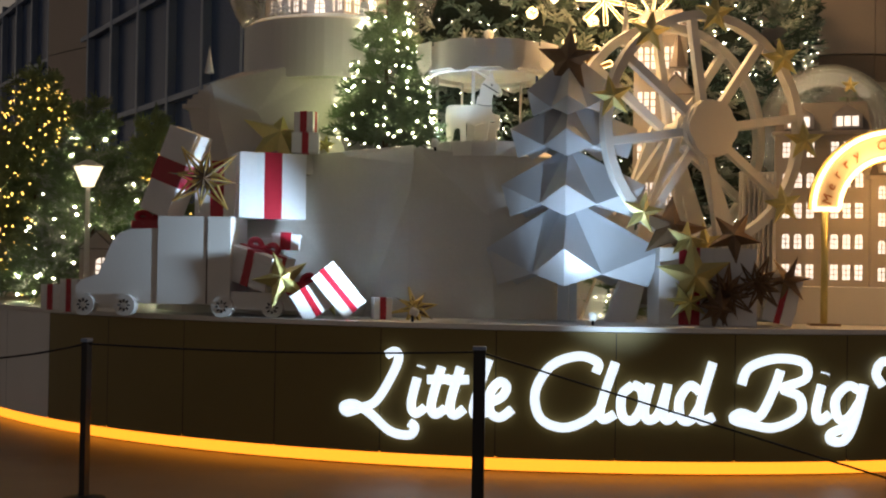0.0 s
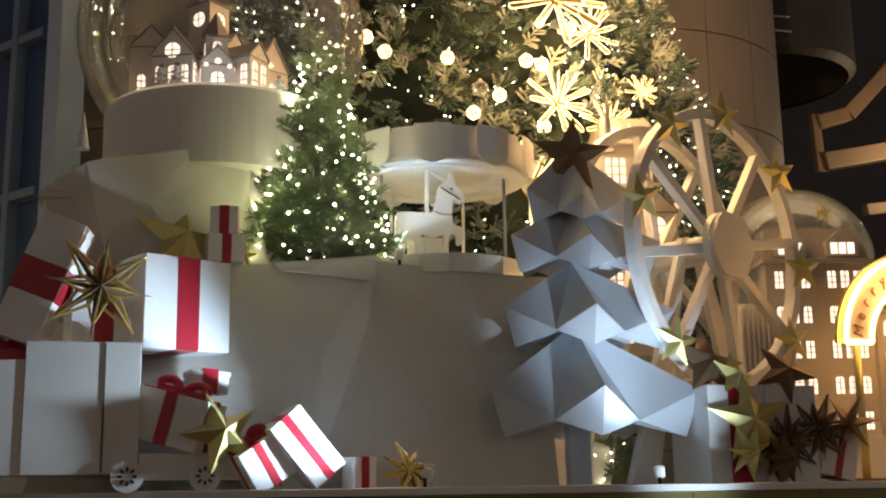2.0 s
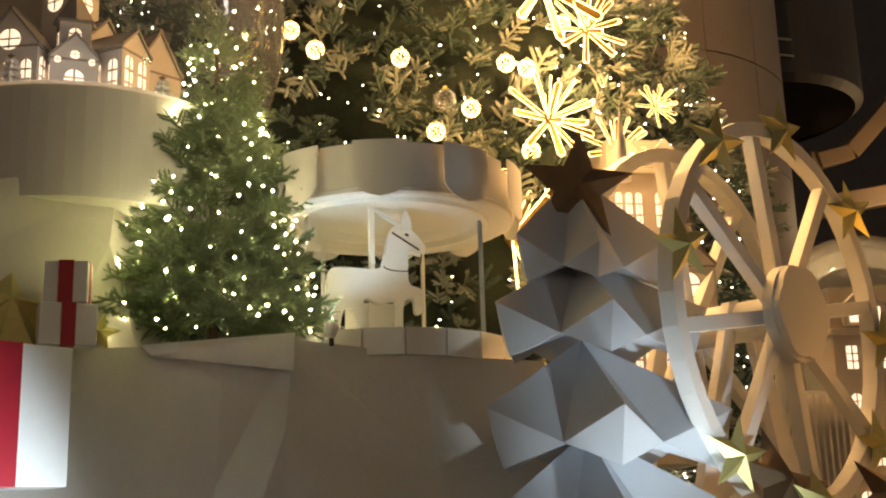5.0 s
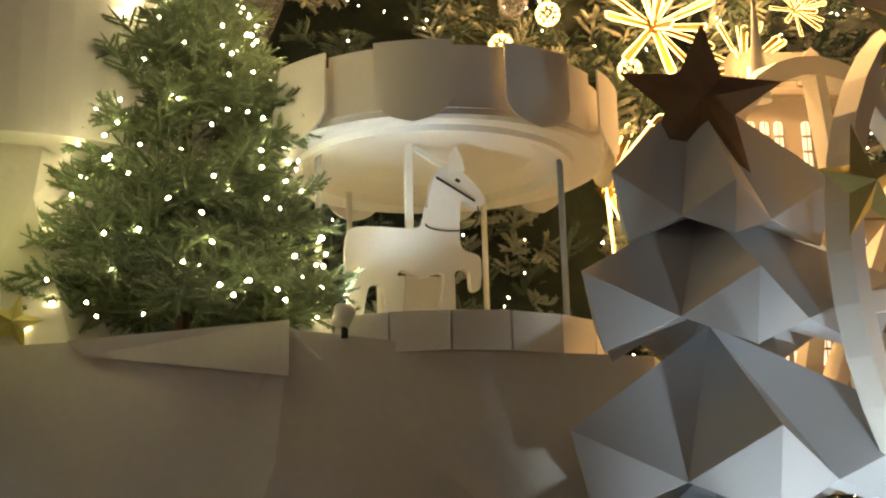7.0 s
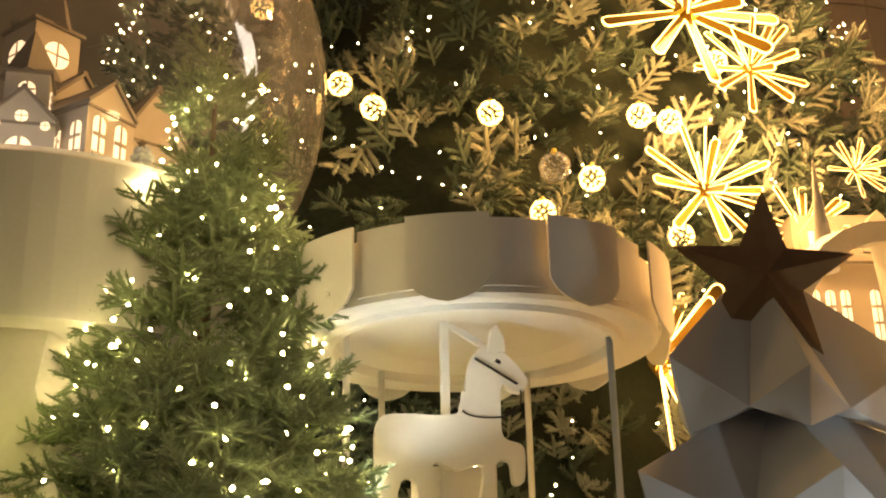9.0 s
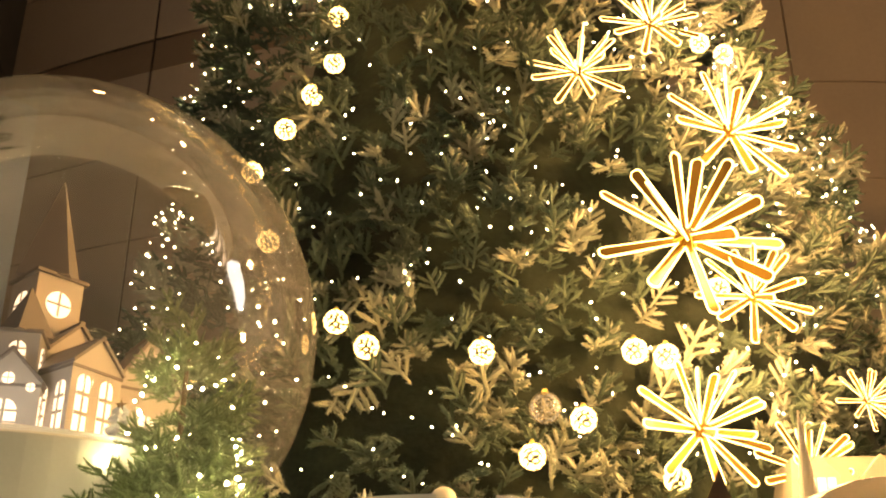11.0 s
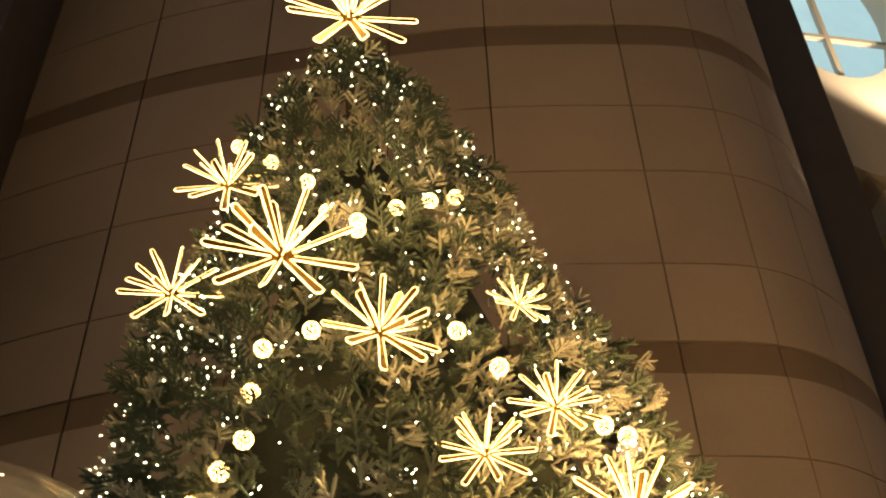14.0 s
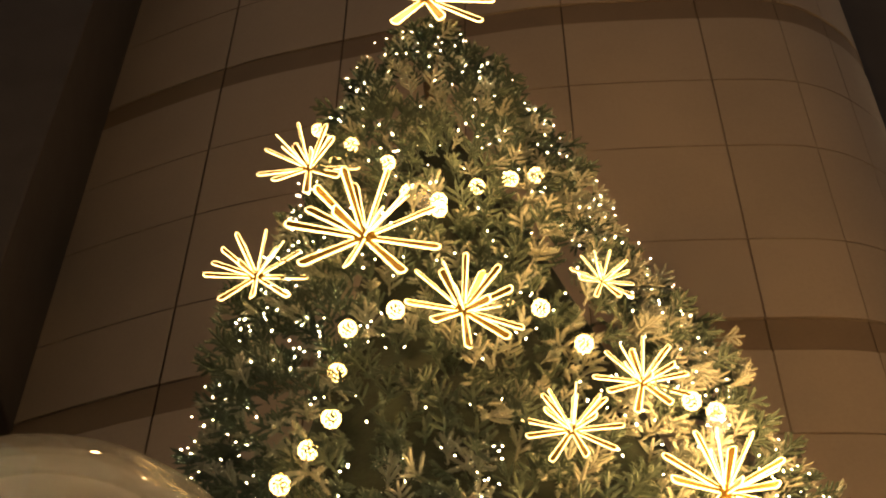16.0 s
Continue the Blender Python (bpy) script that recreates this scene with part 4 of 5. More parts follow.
great_tree()
fir((-0.64, 6.98, 2.74), 1.80, 0.57, "fir_tree", "bushy green artificial fir with warm fairy lights on the rock", 1260, 270, BULB, FIR, 0.0066)
fir((-4.15, 8.6, TOP), 2.25, 0.95, "fir_tree", "frosted fir with large warm bulbs beside the street lamp", 1500, 80, BULB, FIR, 0.012, 8, 1.5, FROST)
fir((-5.6, 10.4, TOP), 3.0, 1.5, "fir_tree", "tall dark fir dotted with amber lights", 2200, 900, AMBULB, FIR, 0.011, 9, 1.7)
fir((-4.2, 10.8, TOP), 2.4, 0.8, "fir_tree", "dark fir dotted with amber lights behind the frosted fir", 1200, 380, AMBULB, FIR, 0.011, 10, 1.7)
fir((1.55, 6.95, TOP), 0.75, 0.28, "fir_tree", "small green fir with fairy lights behind the paper tree", 160, 9, BULB, FIR, 0.0045, 12, 0.8)


# ---- starbursts and globes on the great tree ----
def burst_master():
    t = thing("starburst_light", "golden starburst ornament outlined in warm LED tubes", "starburst light", (0, 0, 0), group="starbursts on the great tree")
    part("hub", star_body(0.24, 0.12, 9, 0.5), AMBERPLATE, t, "gold folded hub")
    ways = []
    for i in range(9):
        a = 2 * math.pi * i / 9 + 0.12
        ways.append((math.cos(a), -0.05 - 0.18 * (i % 2), math.sin(a)))
    for i in range(6):
        a = 2 * math.pi * i / 6 + 0.4
        ways.append((0.62 * math.cos(a), -0.78, 0.62 * math.sin(a)))
    out = []
    for s in range(9):
        a = -math.pi / 2 + math.pi * s / 8
        out.append((0.955 + 0.062 * math.cos(a), 0.062 * math.sin(a)))
    loop = [(0.14, -0.040)] + out + [(0.14, 0.040)]
    plate_me = to_mesh("spoke", slab(bmesh.new(), loop, -0.008, 0.008), AMBERPLATE)
    tube_me = to_mesh("led_tube", tube(bmesh.new(), [(x, 0, z) for x, z in loop], 0.0105, 6), LED, True)
    for w in ways:
        m = Vector(w).to_track_quat("X", "Z").to_matrix().to_4x4()
        k = 0.92 if w[1] < -0.5 else 1.0
        s = part("spoke", plate_me, None, t, "", m @ Matrix.Diagonal((k, 1, 1, 1)))
        part("led_tube", tube_me, None, s)
    return t


BURSTS = [(1.53, 5.32, 0.45), (1.92, 6.11, 0.37), (1.11, 6.39, 0.27), (1.58, 6.87, 0.28), (0.56, 7.35, 0.37), (-0.06, 8.20, 0.52), (-0.79, 8.29, 0.36), (1.47, 7.82, 0.22),
          (1.81, 5.02, 0.27), (-0.52, 9.44, 0.39), (1.45, 4.32, 0.31), (1.92, 4.17, 0.24), (1.17, 3.55, 0.42), (2.27, 4.53, 0.16)]


def place_bursts():
    master = burst_master()
    todo = []
    for i, (x, z, r) in enumerate(BURSTS):
        y = on_big(x, z, 0.15)
        todo.append((x, y, z, r, (i * 47) % 60 - 30, 12 * math.sin(i * 2.0) if i != 12 else 52, -14 if i != 12 else -6))
    todo.append((0.34, 9.12, 11.88, 0.62, 4, 0, -8))
    for n, (x, y, z, r, spin_a, yaw, tip) in enumerate(todo):
        m = pose(x, y, z, tip, 0, yaw) @ pose(0, 0, 0, 0, spin_a, 0)
        ob = master if n == 0 else copy_thing(master, m)
        ob.matrix_basis = m @ Matrix.Diagonal((r, r, r, 1))


place_bursts()


def globe_master(lit):
    t = thing("globe_light", "clear ball ornament filled with warm points of light" if lit else "unlit clear ball ornament", "globe light", (0, 0, 0), group="globes on the great tree")
    pts = []
    for i in range(46):
        z = 1 - 2 * (i + 0.5) / 46
        a = i * 2.39996
        q = math.sqrt(1 - z * z)
        pts.append((0.85 * q * math.cos(a), 0.85 * q * math.sin(a), 0.85 * z))
    V, F = bulbs(pts, 0.105 if lit else 0.06)
    part("light_points", merged("light_points", V, F, [GLOBE if lit else STEEL]), None, t)
    g = part("shell", ball(bmesh.new(), (0, 0, 0), 1.0, 3), CLEAR, t, "", None, True)
    g.visible_shadow = False
    part("cap", rod(bmesh.new(), (0, 0, 0.95), (0, 0, 1.2), 0.22, 0.15, 10), GOLD, t)
    return t


GLOBES = [(-0.17, 6.59), (-0.57, 5.92), (-0.41, 6.17), (-0.16, 6.96), (-0.12, 7.34), (-0.28, 6.38), (0.16, 7.45), (1.04, 7.47), (1.28, 7.18), (1.91, 6.88), (2.07, 6.86), (-0.45, 5.43), (-0.10, 4.90), (0.43, 8.60),
          (0.22, 8.73), (0.43, 8.50), (0.70, 8.79), (0.95, 8.95), (1.15, 9.09), (0.07, 9.16), (-0.21, 9.58), (-0.51, 10.30), (0.54, 4.69), (0.04, 4.75), (1.21, 4.70), (1.35, 4.68), (0.96, 4.37), (0.74, 4.21), (1.66, 5.07), (1.34, 4.12)]
GM, GD = globe_master(True), globe_master(False)
for n, (x, z) in enumerate(GLOBES):
    m = Matrix.Translation((x, on_big(x, z, 0.08), z))
    ob = GM if n == 0 else copy_thing(GM, m)
    ob.matrix_basis = m @ Matrix.Diagonal((0.060, 0.060, 0.060, 1))
for n, (x, z) in enumerate([(0.80, 4.42), (2.05, 6.75), (0.33, 8.62)]):
    m = Matrix.Translation((x, on_big(x, z, 0.08), z))
    ob = GD if n == 0 else copy_thing(GD, m)
    ob.matrix_basis = m @ Matrix.Diagonal((0.07, 0.07, 0.07, 1))


# ---- folded paper tree ----
# star gets dark bronze: backlit card, its shade put into the colour
tiered_tree("paper_tree", "pale blue folded card tree with a dark star on the plinth", (1.10, 6.40, TOP), 1.0, PAPER, BRONZE)


# ---- wheel with stars ----
def gold_star(name, label, at, r, turn=(0, 0, 0), material=None, depth=0.28, group="", points=5, inner=0.40):
    return thing(name, label, "star", pose(*at, *turn), group=group, mesh=to_mesh(name, star_body(r, r * depth, points, inner), material or GOLDLEAF))


def big_wheel(at, turn):
    t = thing("ferris_wheel", "white model ferris wheel with square spokes and rosette hub", "ferris wheel", pose(*at, 0, 0, turn))
    R, n = 1.02, 40
    for y in (-0.16, 0.42):
        bm, rings = bmesh.new(), []
        for i in range(n):
            a = 2 * math.pi * i / n
            rings.append([bm.verts.new((q * math.cos(a), y + d, q * math.sin(a))) for q, d in ((R - 0.04, -0.045), (R + 0.04, -0.045), (R + 0.04, 0.045), (R - 0.04, 0.045))])
        for i in range(n):
            a, b = rings[i], rings[(i + 1) % n]
            for k in range(4):
                bm.faces.new((a[k], b[k], b[(k + 1) % 4], a[(k + 1) % 4]))
        part("rim", bm, WHITE, t)
        for i in range(8):
            a = 2 * math.pi * i / 8 + 0.16
            m = Matrix.Translation((0, y, 0)) @ Matrix.Rotation(-a, 4, "Y")
            part("spoke", boxed((R - 0.08, 0.07, 0.075), (R / 2, 0, 0), m, 0.004), WHITE, t)
    part("axle", rod(bmesh.new(), (0, -0.2, 0), (0, 0.48, 0), 0.11, None, 24), WHITE, t)
    for r, y in ((0.26, -0.22), (0.235, -0.26)):
        out = []
        for i in range(48):
            a = 2 * math.pi * i / 48
            q = r * (1 + (0.10 * abs(math.cos(3 * a)) if y < -0.23 else 0.0))
            out.append((q * math.cos(a), q * math.sin(a)))
        part("rosette" if y < -0.23 else "hub_plate", slab(bmesh.new(), out, y - 0.035, y + 0.025), WHITE, t)
    for s in (-1, 1):
        for y in (0.08, 0.52):
            bm = slab(bmesh.new(), [(s * 0.03, 0.12), (s * 0.55, -at[2] + TOP), (s * 0.85, -at[2] + TOP), (s * 0.12, 0.1)], y, y + 0.05)
            part("leg", bm, WHITE, t)
    return t


WHEEL = (2.24, 6.62, 2.93)
big_wheel(WHEEL, 27)
WM = pose(*WHEEL, 0, 0, 27)
for a in (128, 88, 42, -3, -39, 168, 228, 268):
    x, z = 1.03 * math.cos(radians(a)), 1.03 * math.sin(radians(a))
    p = WM @ Vector((x, -0.24, z))
    gold_star("gold_star", "yellow gold folded star fixed to the wheel's rim", p, 0.20, (0, 10 * math.sin(a), 14 + 6 * math.cos(a)), group="stars on the wheel")


# ---- lit arch with writing, house fronts, second globe ----
def arch():
    cx, cz, ro, ri = 3.92, 2.22, 0.68, 0.46
    t = thing("lit_arch", "round welcome arch edged with amber neon, on thin posts", "arch", (0, 0, 0))
    y = 6.36
    for nm, r0, r1, y0, y1, mt in (("board", ri + 0.03, ro - 0.03, y - 0.02, y + 0.02, PLASTER), ("back_board", ri - 0.03, ro + 0.04, y + 0.025, y + 0.06, GOLD)):
        out = [(cx + r1 * math.cos(math.pi * i / 30), cz + r1 * 1.0 * math.sin(math.pi * i / 30)) for i in range(31)] + [(cx + r0 * math.cos(math.pi * (30 - i) / 30), cz + r0 * math.sin(math.pi * (30 - i) / 30)) for i in range(31)]
        part(nm, slab(bmesh.new(), out, y0, y1), mt, t)
    for r in (ro, ri):
        pts = [(cx + r * math.cos(math.pi * i / 36), y - 0.03, cz + r * math.sin(math.pi * i / 36)) for i in range(37)]
        part("neon_tube", tube(bmesh.new(), pts, 0.020, 8), NEON, t, "glowing amber tube", None, True)
    for s in (-1, 1):
        part("neon_tube", tube(bmesh.new(), [(cx + s * ri, y - 0.03, cz - 0.0), (cx + s * ro, y - 0.03, cz - 0.0)], 0.020, 8), NEON, t, "glowing amber tube")
        part("post", rod(bmesh.new(), (cx + s * 0.58, y, TOP), (cx + s * 0.58, y, cz - 0.02), 0.030, None, 14), GOLDLEAF, t, "gold painted post", None, True)
        part("foot", boxed((0.26, 0.16, 0.02), (cx + s * 0.58, y, TOP + 0.01)), BRONZE, t)
    words, rm = "Merry Christmas", (ro + ri) / 2 - 0.035
    for i, ch in enumerate(words):
        if ch == " ":
            continue
        a = math.pi * (0.955 - 0.91 * i / (len(words) - 1))
        cu = bpy.data.curves.new("character", "FONT")
        cu.body, cu.size, cu.extrude, cu.align_x, cu.shear = ch, 0.115, 0.004, "CENTER", 0.2
        tmp = new("character", cu)
        me = bpy.data.meshes.new_from_object(tmp.evaluated_get(bpy.context.evaluated_depsgraph_get()))
        bpy.data.objects.remove(tmp)
        me.materials.clear()
        me.materials.append(SCRIPT)
        ob = part("character", me, None, t, "", Matrix.Translation((cx + rm * math.cos(a), y - 0.028, cz + rm * math.sin(a))) @ Matrix.Rotation(math.pi / 2 - a, 4, "Y") @ Matrix.Rotation(math.pi / 2, 4, "X"))


arch()


def house_front(name, label, x, w, z0, h, y, storeys, bays, roof, turn=0):
    t = thing(name, label, "model house", pose(x, y, z0, 0, 0, turn), group="lit house fronts")
    part("wall", boxed((w, 0.5, h), (0, 0.25, h / 2), None, 0.004), HOUSE, t)
    part("cornice", boxed((w + 0.05, 0.56, 0.035), (0, 0.25, h), None, 0.006), HOUSE, t)
    if roof:
        bm = bmesh.new()
        vs = [bm.verts.new(p) for p in ((-w / 2, 0, h + 0.02), (w / 2, 0, h + 0.02), (w / 2, 0.5, h + 0.02), (-w / 2, 0.5, h + 0.02), (-w / 2 + 0.05, 0.13, h + roof), (w / 2 - 0.05, 0.13, h + roof), (w / 2 - 0.05, 0.4, h + roof), (-w / 2 + 0.05, 0.4, h + roof))]
        for f in ((0, 1, 5, 4), (1, 2, 6, 5), (2, 3, 7, 6), (3, 0, 4, 7), (4, 5, 6, 7), (3, 2, 1, 0)):
            bm.faces.new([vs[i] for i in f])
        rf = part("roof", bm, ROOF, t)
        for i in range(bays):
            cx = -w / 2 + w * (i + 0.5) / bays
            dw = w / bays * 0.62
            d = part("dormer", slab(bmesh.new(), [(cx - dw / 2, h + 0.04), (cx + dw / 2, h + 0.04), (cx + dw / 2, h + roof * 0.55), (cx, h + roof * 0.9), (cx - dw / 2, h + roof * 0.55)], 0.0, 0.2), HOUSE, t)
            for k in (-1, 0, 1):
                part("pane", slab(bmesh.new(), [(cx + k * dw * 0.26 - dw * 0.1, h + 0.06), (cx + k * dw * 0.26 + dw * 0.1, h + 0.06), (cx + k * dw * 0.26 + dw * 0.1, h + roof * 0.5), (cx + k * dw * 0.26 - dw * 0.1, h + roof * 0.5)], -0.006, 0.002), PANE, d)
    for s in range(storeys):
        for i in range(bays):
            cx = -w / 2 + w * (i + 0.5) / bays
            zz = h * (s + 0.22) / storeys
            for k in (-1, 0, 1):
                window_pair(t, cx + k * w / bays * 0.25, zz, w / bays * 0.15, h / storeys * 0.48, 0.0, None, s % 2 == 1)
    return t


house_front("model_house", "pale model town house with a mansard roof and lit windows", 3.45, 0.86, TOP + 0.34, 1.42, 6.95, 5, 2, 0.30, -14)
house_front("model_house", "pale model house with lit windows beside the arch", 4.25, 0.80, TOP + 0.34, 1.0, 6.85, 4, 2, 0.22, 6)
house_front("model_house", "slim pale model tower house behind the wheel", 1.98, 0.5, TOP + 1.0, 1.75, 7.25, 4, 2, 0.25, -8)
gable_house("clock_house", "pale model clock house behind the wheel", (2.15, 7.25, 3.05), -12, 0.34, 0.3, 0.30, 0.18, [(0, 0.03, 0.14, 0.22)], 0.26, "lit house fronts")
bm = boxed((1.9, 0.9, 0.34), (3.95, 7.05, TOP + 0.17), None, 0.01)
thing("house_step", "off-white board step under the lit house fronts", "step", mesh=to_mesh("house_step", bm, WHITE))
rb = thing("ribbed_board", "warm ribbed white board beside the house front", "board", (2.875, 6.98, TOP))
part("panel", boxed((0.34, 0.03, 1.4), (0, 0.05, 0.70)), WHITE, rb)
for i in range(7):
    part("rib", boxed((0.018, 0.06, 1.35), (-0.135 + i * 0.045, 0, 0.70)), WHITE, rb)
snow_globe((3.62, 7.55, TOP), 0.66, 0.50, 1.40, "snow_globe", "clear snow globe on a white drum behind the town house")
fir((3.78, 7.4, TOP + 1.42), 0.80, 0.22, "fir_tree", "small frosted fir in the further globe", 130, 22, BULB, FIR, 0.008, 14, 0.6, FROST)
gold_star("gold_star", "small gold star on the fir in the globe", (3.78, 7.30, TOP + 2.26), 0.09, (0, 0, 0), GOLD)


# ---- cut-out van with gifts ----
def van():
    t = thing("delivery_van", "flat white cut-out delivery van with a box load bed", "model van", (0, 0, TOP))
    y0, y1 = 5.98, 6.55
    cab = [(-3.26, 0.10), (-3.27, 0.24), (-3.22, 0.30), (-3.06, 0.36), (-2.93, 0.66), (-2.86, 0.73), (-2.76, 0.76), (-2.52, 0.77), (-2.52, 0.10)]
    part("cab", slab(bmesh.new(), cab, y0, y1), WHITE, t)
    part("cargo_box", boxed((0.66, y1 - y0 + 0.02, 0.78), (-2.19, (y0 + y1) / 2, 0.49), None, 0.004), WHITE, t)
    part("seam", boxed((0.012, 0.01, 0.76), (-2.07, y0 - 0.011, 0.49), None, 0), JOINT, t)
    part("tray", boxed((0.66, y1 - y0, 0.16), (-1.525, (y0 + y1) / 2, 0.14), None, 0.004), WHITE, t)
    part("back_wall", boxed((0.36, 0.03, 0.50), (-1.68, y1 - 0.01, 0.46), None, 0.004), WHITE, t)
    for x in (-3.17, -2.80, -1.92, -1.47):
        w = part("wheel", rod(bmesh.new(), (x, y0 - 0.05, 0.085), (x, y0 + 0.06, 0.085), 0.095, None, 28), WHITE, t)
        rim = bmesh.new()
        for k in range(8):
            a = 2 * math.pi * k / 8
            block(rim, (0.014, 0.012, 0.026), (0, 0, 0), pose(x + 0.042 * math.cos(a), y0 - 0.054, 0.085 + 0.042 * math.sin(a), 0, 90 - math.degrees(a), 0), 0)
        part("wheel_cover", rim, BLACK, w)
    return t


van()


def gift(label, size, at, turn=(0, 0, 0), ribbon=(1, 1), bow=False, lid=False, wide=0.2, paper=None):
    """A wrapped box standing on its base, with ribbon bands 3 mm proud."""
    sx, sy, sz = size
    t = thing("gift_box", label, "gift box", pose(*at, *turn), group="wrapped gifts")
    part("box", boxed(size, (0, 0, sz / 2), None, 0.006), paper or GIFT, t)
    if lid:
        part("lid", boxed((sx + 0.02, sy + 0.02, sz * 0.22), (0, 0, sz * 0.90), None, 0.005), paper or GIFT, t)
    e, g = 0.006, (0.026 if lid else 0.006)
    if ribbon[0]:
        part("ribbon", boxed((sx * wide, sy + g, sz + e + (0.012 if lid else 0)), (0, 0, sz / 2 + (0.006 if lid else 0)), None, 0.001), RED, t)
    if ribbon[1]:
        part("ribbon", boxed((sx + g, sy * wide, sz + e + (0.010 if lid else 0)), (0, 0, sz / 2 + (0.006 if lid else 0)), None, 0.001), RED, t)
    if len(ribbon) > 2:
        part("ribbon", boxed((sx + 0.006, sy + 0.006, sz * wide), (0, 0, sz * 0.5), None, 0.001), RED, t)
    if bow:
        for s in (-1, 1):
            r = 0.16 * min(sx, sy) + 0.02
            pts = [(0, 0, sz + 0.02), (s * r, 0.01, sz + r * 1.1), (s * r * 2.0, 0, sz + r * 0.9), (s * r * 1.7, -0.01, sz + r * 0.2), (0, 0, sz + 0.025)]
            part("bow_loop", tube(bmesh.new(), curve_points(pts, 5), 0.028, 8, up=(0, 1, 0), flat=0.9), RED, t, "", None, True)
        part("bow_knot", ball(bmesh.new(), (0, 0, sz + 0.03), 0.03, 2), RED, t, "", None, True)
    return t


VT = TOP + 0.88
gift("large white gift box with one wide red ribbon", (0.62, 0.36, 0.60), (-1.655, 6.50, VT), (0, 0, 27), (1, 0), wide=0.26)
gift("tilted white gift box with a red ribbon", (0.28, 0.34, 0.80), (-2.60, 6.30, VT + 0.03), (0, 21, -8), (0, 0, 1), wide=0.27)
gift("red gift box with a white band leaning behind the star", (0.40, 0.36, 0.52), (-2.12, 6.50, VT), (0, 0, 10), (1, 0), wide=0.3)
gift("small white gift box with red ribbon on the rock", (0.25, 0.15, 0.19), (-1.33, 6.59, 2.70), (0, 0, 6), (1, 0), wide=0.25)
gift("small white and red gift box on another", (0.19, 0.14, 0.19), (-1.33, 6.59, 2.893), (0, 0, -10), (1, 1), wide=0.35)
gift("white lidded gift box tilted on the van bed", (0.46, 0.34, 0.31), (-1.68, 6.16, TOP + 0.275), (0, 15, -22), (1, 1), True, True, 0.17)
gift("small white lidded gift with a red bow", (0.24, 0.22, 0.14), (-1.45, 6.36, TOP + 0.60), (0, 3, 8), (1, 0), False, True, 0.4)
gift("white gift box lying on its corner", (0.27, 0.24, 0.27), (-1.07, 5.98, TOP + 0.035), (0, -32, 14), (1, 1), True, False, 0.2)
gift("long white gift box leaning on another", (0.24, 0.25, 0.46), (-0.74, 5.98, TOP + 0.075), (0, -40, 8), (1, 0), False, False, 0.22)
gift("small white gift box with a red ribbon", (0.16, 0.15, 0.19), (-0.52, 6.02, TOP), (0, 0, 20), (1, 0), False, False, 0.35)
gift("dark red ribboned gift bow on the van roof", (0.34, 0.3, 0.07), (-2.66, 6.25, TOP + 0.77), (0, 0, 10), (1, 1), True, False, 0.4, RED)
gift("white gift box with a dark red band behind the stars", (0.52, 0.45, 0.66), (2.10, 6.22, TOP), (0, 0, 8), (1, 0), False, False, 0.35)
gift("grey-white gift box behind bronze stars", (0.36, 0.4, 0.66), (2.55, 6.18, TOP), (0, 0, -10), (0, 0))
gift("grey-white gift box tipped on its side by the arch", (0.26, 0.3, 0.40), (2.88, 6.16, TOP + 0.03), (0, 14, -6), (1, 0), False, False, 0.2)
gift("small white gift with red ribbon by the van's front", (0.16, 0.16, 0.30), (-3.50, 6.45, TOP), (0, 0, 8), (1, 0), wide=0.3)
gift("small white gift with red ribbon by the street lamp", (0.20, 0.18, 0.24), (-3.82, 6.85, TOP), (0, 0, -8), (1, 0), wide=0.3)


# ---- open gold stars, bows and loose stars ----
def wire_star(label, at, r, turn, material=GOLD, n=8, width=0.05):
    """Open star ornament of thin metal loops."""
    t = thing("wire_star", label, "star ornament", pose(*at, *turn), group="open star ornaments")
    for i in range(n):
        a = 2 * math.pi * i / n
        m = Matrix.Rotation(a, 4, "Y")
        k = r * (1.0 if i % 2 else 0.72)
        bm = tube(bmesh.new(), [(0.02, 0, 0), (k * 0.35, -0.03, width), (k, 0, 0), (k * 0.35, 0.02, -width), (0.02, 0, 0)], 0.012, 6)
        tube(bm, [(0.02, -0.02, 0), (k * 0.4, -0.06, 0), (k, 0, 0)], 0.007, 6)
        part("arm", bm, material, t, "", m)
    core = star_body(r * 0.97, r * 0.20, n, 0.20)
    bmesh.ops.rotate(core, verts=core.verts, cent=(0, 0, 0), matrix=Matrix.Rotation(0 if n % 4 == 0 else 0.26, 3, "Y"))
    part("body", core, BRONZE, t, "dark bronze folded body")
    part("knob", ball(bmesh.new(), (0, -0.02, 0), 0.025, 2), material, t, "", None, True)
    return t


wire_star("large open gold star leaning on the gifts", (-2.12, 6.02, VT + 0.34), 0.34, (0, 8, 10), GOLD, 8, 0.055)
wire_star("small open gold star lying on the deck", (-0.22, 5.96, TOP + 0.10), 0.20, (-30, 30, 0), GOLD, 8, 0.02)
wire_star("open bronze star before the gift boxes", (2.43, 5.92, TOP + 0.27), 0.26, (0, 5, 0), BRONZE, 12, 0.035)
wire_star("open bronze star beside another", (2.70, 5.95, TOP + 0.36), 0.24, (0, 20, -15), BRONZE, 12, 0.035)
gold_star("gold_star", "gold folded star on the van bed", (-1.38, 5.90, TOP + 0.33), 0.27, (-14, -18, 14), GOLDLEAF, 0.42)
gold_star("gold_star", "gold folded star behind the big gift", (-1.60, 6.66, 2.86), 0.38, (-28, 10, 14), GOLDLEAF, 0.3)
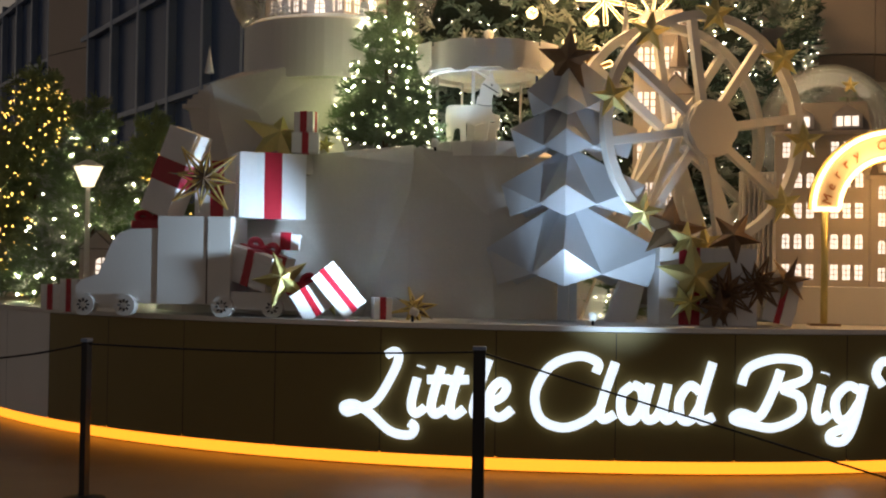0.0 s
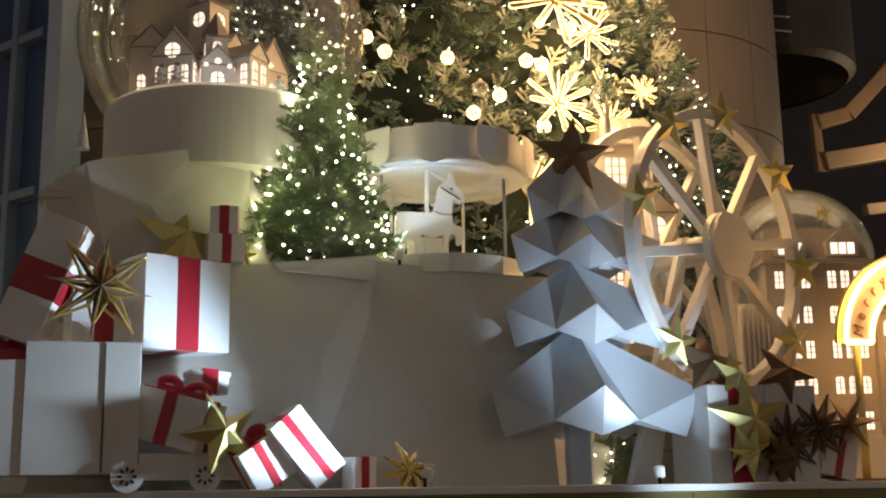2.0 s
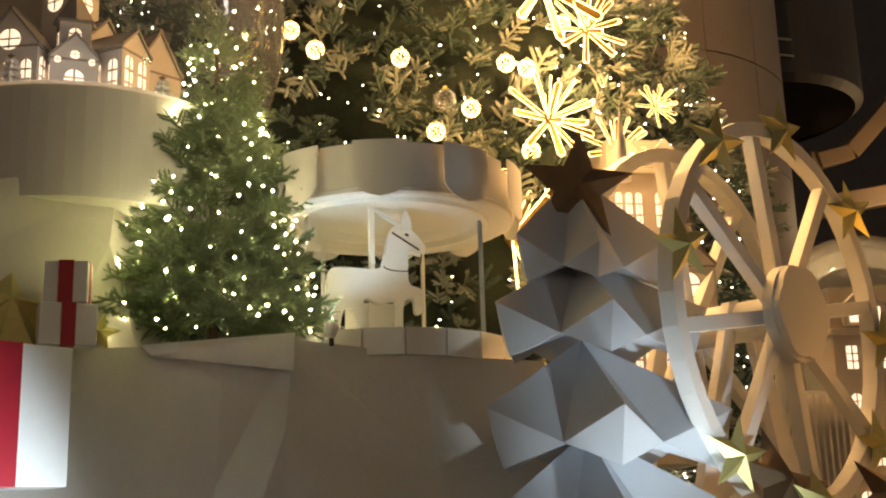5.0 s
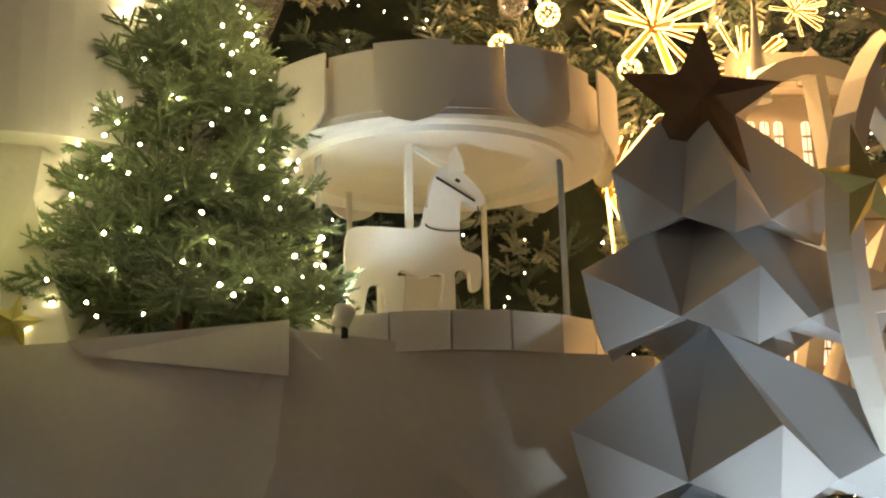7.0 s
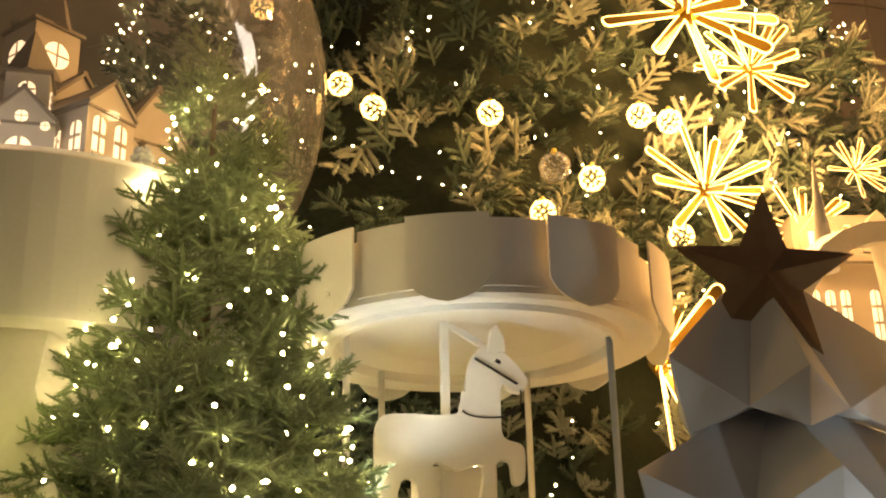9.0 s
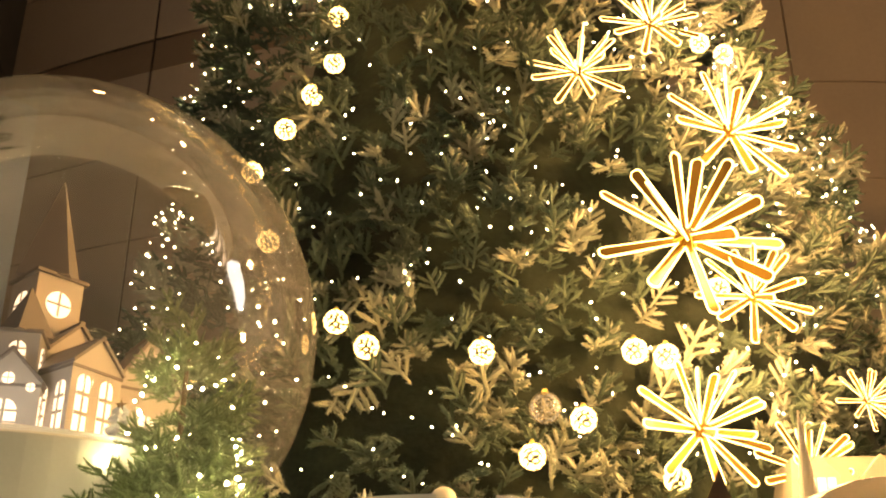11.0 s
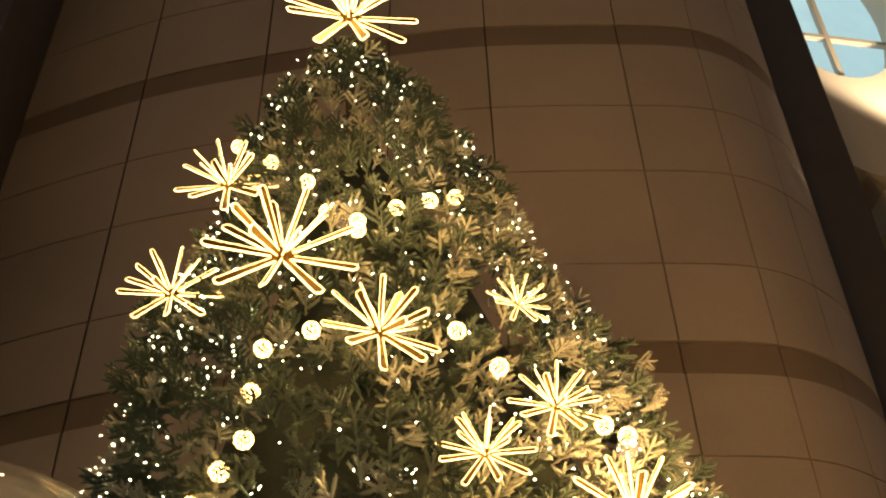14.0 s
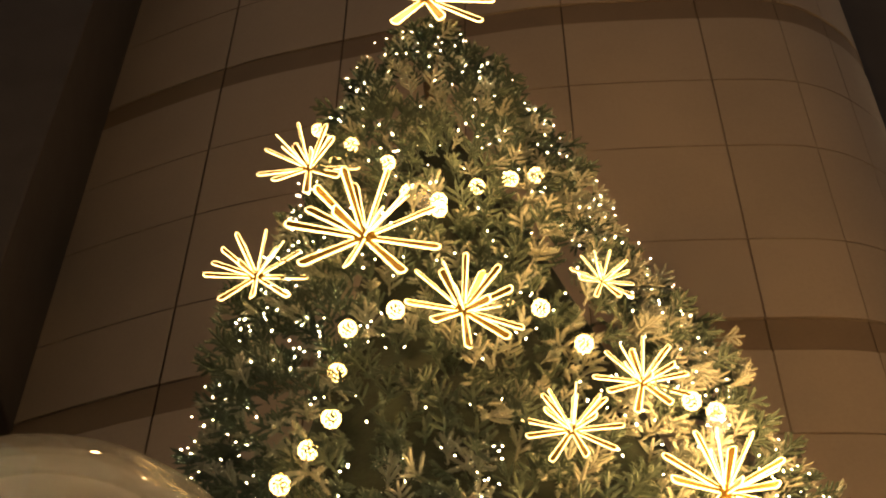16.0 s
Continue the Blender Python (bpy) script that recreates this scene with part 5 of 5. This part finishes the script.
gold_star("gold_star", "gold folded star lying behind the big gift", (-1.75, 6.78, 2.74), 0.24, (-70, 20, 40), GOLDLEAF, 0.3)
gold_star("gold_star", "gold folded star leaning on the gift box", (2.16, 5.90, TOP + 0.42), 0.33, (-6, -4, 0), GOLDLEAF, 0.2, "stars by the gift boxes")
gold_star("gold_star", "dull gold spiky star low on the gift box", (2.10, 5.84, TOP + 0.20), 0.20, (0, 20, 10), GOLDLEAF, 0.5, "stars by the gift boxes", 7, 0.35)
gold_star("gold_star", "dull gold spiky star on the gift's lid", (2.10, 6.0, TOP + 0.72), 0.20, (-20, 15, 20), GOLDLEAF, 0.4, "stars by the gift boxes")
gold_star("gold_star", "dull gold star on the gift boxes", (2.50, 6.0, TOP + 0.76), 0.24, (-10, 30, -14), BRONZE, 0.45, "stars by the gift boxes")
gold_star("gold_star", "large dark bronze star leaning on the gifts", (1.98, 6.12, TOP + 0.82), 0.36, (-30, 12, 10), BRONZE, 0.25, "stars by the gift boxes")
gold_star("gold_star", "dull spiky star on the deck by the boxes", (2.34, 5.84, TOP + 0.15), 0.19, (0, 10, 20), BRONZE, 0.6, "stars by the gift boxes", 8, 0.4)
gold_star("gold_star", "bronze star bow against the tipped box", (2.95, 5.95, TOP + 0.40), 0.22, (10, 25, -30), BRONZE, 0.5, "stars by the gift boxes", 6, 0.3)
gold_star("gold_star", "gold star by the small gifts on the rock", (-1.18, 6.75, 2.80), 0.10, (0, 12, 0), GOLDLEAF, 0.4)
gold_star("gold_star", "small gold folded star behind the gift boxes on the deck", (-1.05, 6.25, TOP + 0.185), 0.20, (0, 10, 0), GOLDLEAF, 0.4)
for i, (x, y, z, h) in enumerate(((-2.28, 6.66, 3.46, 0.26), (1.62, 6.85, 3.75, 0.46), (0.05, 7.7, 3.9, 0.2))):
    thing("cone_spike", "slim off-white cone standing on the display", "cone", (x, y, z), group="slim cones", mesh=to_mesh("cone_spike", rod(bmesh.new(), (0, 0, 0), (0, 0, h), 0.045, 0.002, 14), WHITE))


# ---- spotlights on the display, street lamp ----
def spotlight(at, target):
    d = Vector(target) - Vector(at)
    t = thing("spotlight", "small black adjustable floodlight on a stub", "spotlight", Matrix.Translation(at), group="floodlights on the display")
    m = d.to_track_quat("Z", "Y").to_matrix().to_4x4()
    part("stub", rod(bmesh.new(), (0, 0, -0.18 if at[2] < 1 else -0.09), (0, 0, -0.01), 0.012, None, 10), BLACK, t)
    part("housing", spin(bmesh.new(), [(0, -0.05), (0.030, -0.05), (0.036, 0.0), (0.036, 0.01), (0.028, 0.01), (0.028, -0.005), (0, -0.005)], 20), WHITE, t, "white lamp housing", m, True)


spotlight((1.75, 3.48, 0.16), (1.38, 6.2, 2.1))
spotlight((1.30, 5.56, TOP + 0.09), (1.42, 6.3, 2.85))
spotlight((-0.20, 5.62, TOP + 0.09), (-2.1, 6.2, 2.0))
spotlight((-0.12, 6.58, 2.82), (0.16, 6.9, 3.6))


def street_lamp(at, h):
    t = thing("street_lamp", "white model street lamp with a lit tapered lantern", "street lamp", at)
    part("pole", rod(bmesh.new(), (0, 0, 0), (0, 0, h), 0.03, 0.022, 14), WHITE, t, "", None, True)
    part("lantern", rod(bmesh.new(), (0, 0, h), (0, 0, h + 0.20), 0.06, 0.15, 4), LANTERN, t)
    part("lantern_roof", rod(bmesh.new(), (0, 0, h + 0.2), (0, 0, h + 0.27), 0.18, 0.03, 4), WHITE, t)
    part("foot", rod(bmesh.new(), (0, 0, 0), (0, 0, 0.1), 0.07, 0.04, 14), WHITE, t)


street_lamp((-3.69, 7.3, TOP), 1.22)
gable_house("model_house", "little white model house behind the van", (-3.70, 7.7, TOP + 0.25), 4, 0.34, 0.3, 0.36, 0.16, [(0.06, 0.06, 0.12, 0.2)], 0, "lit house fronts")
thing("house_step", "white block under the little model house", "step", mesh=to_mesh("house_step", boxed((0.5, 0.5, 0.25), (-3.70, 7.7, TOP + 0.125)), WHITE))
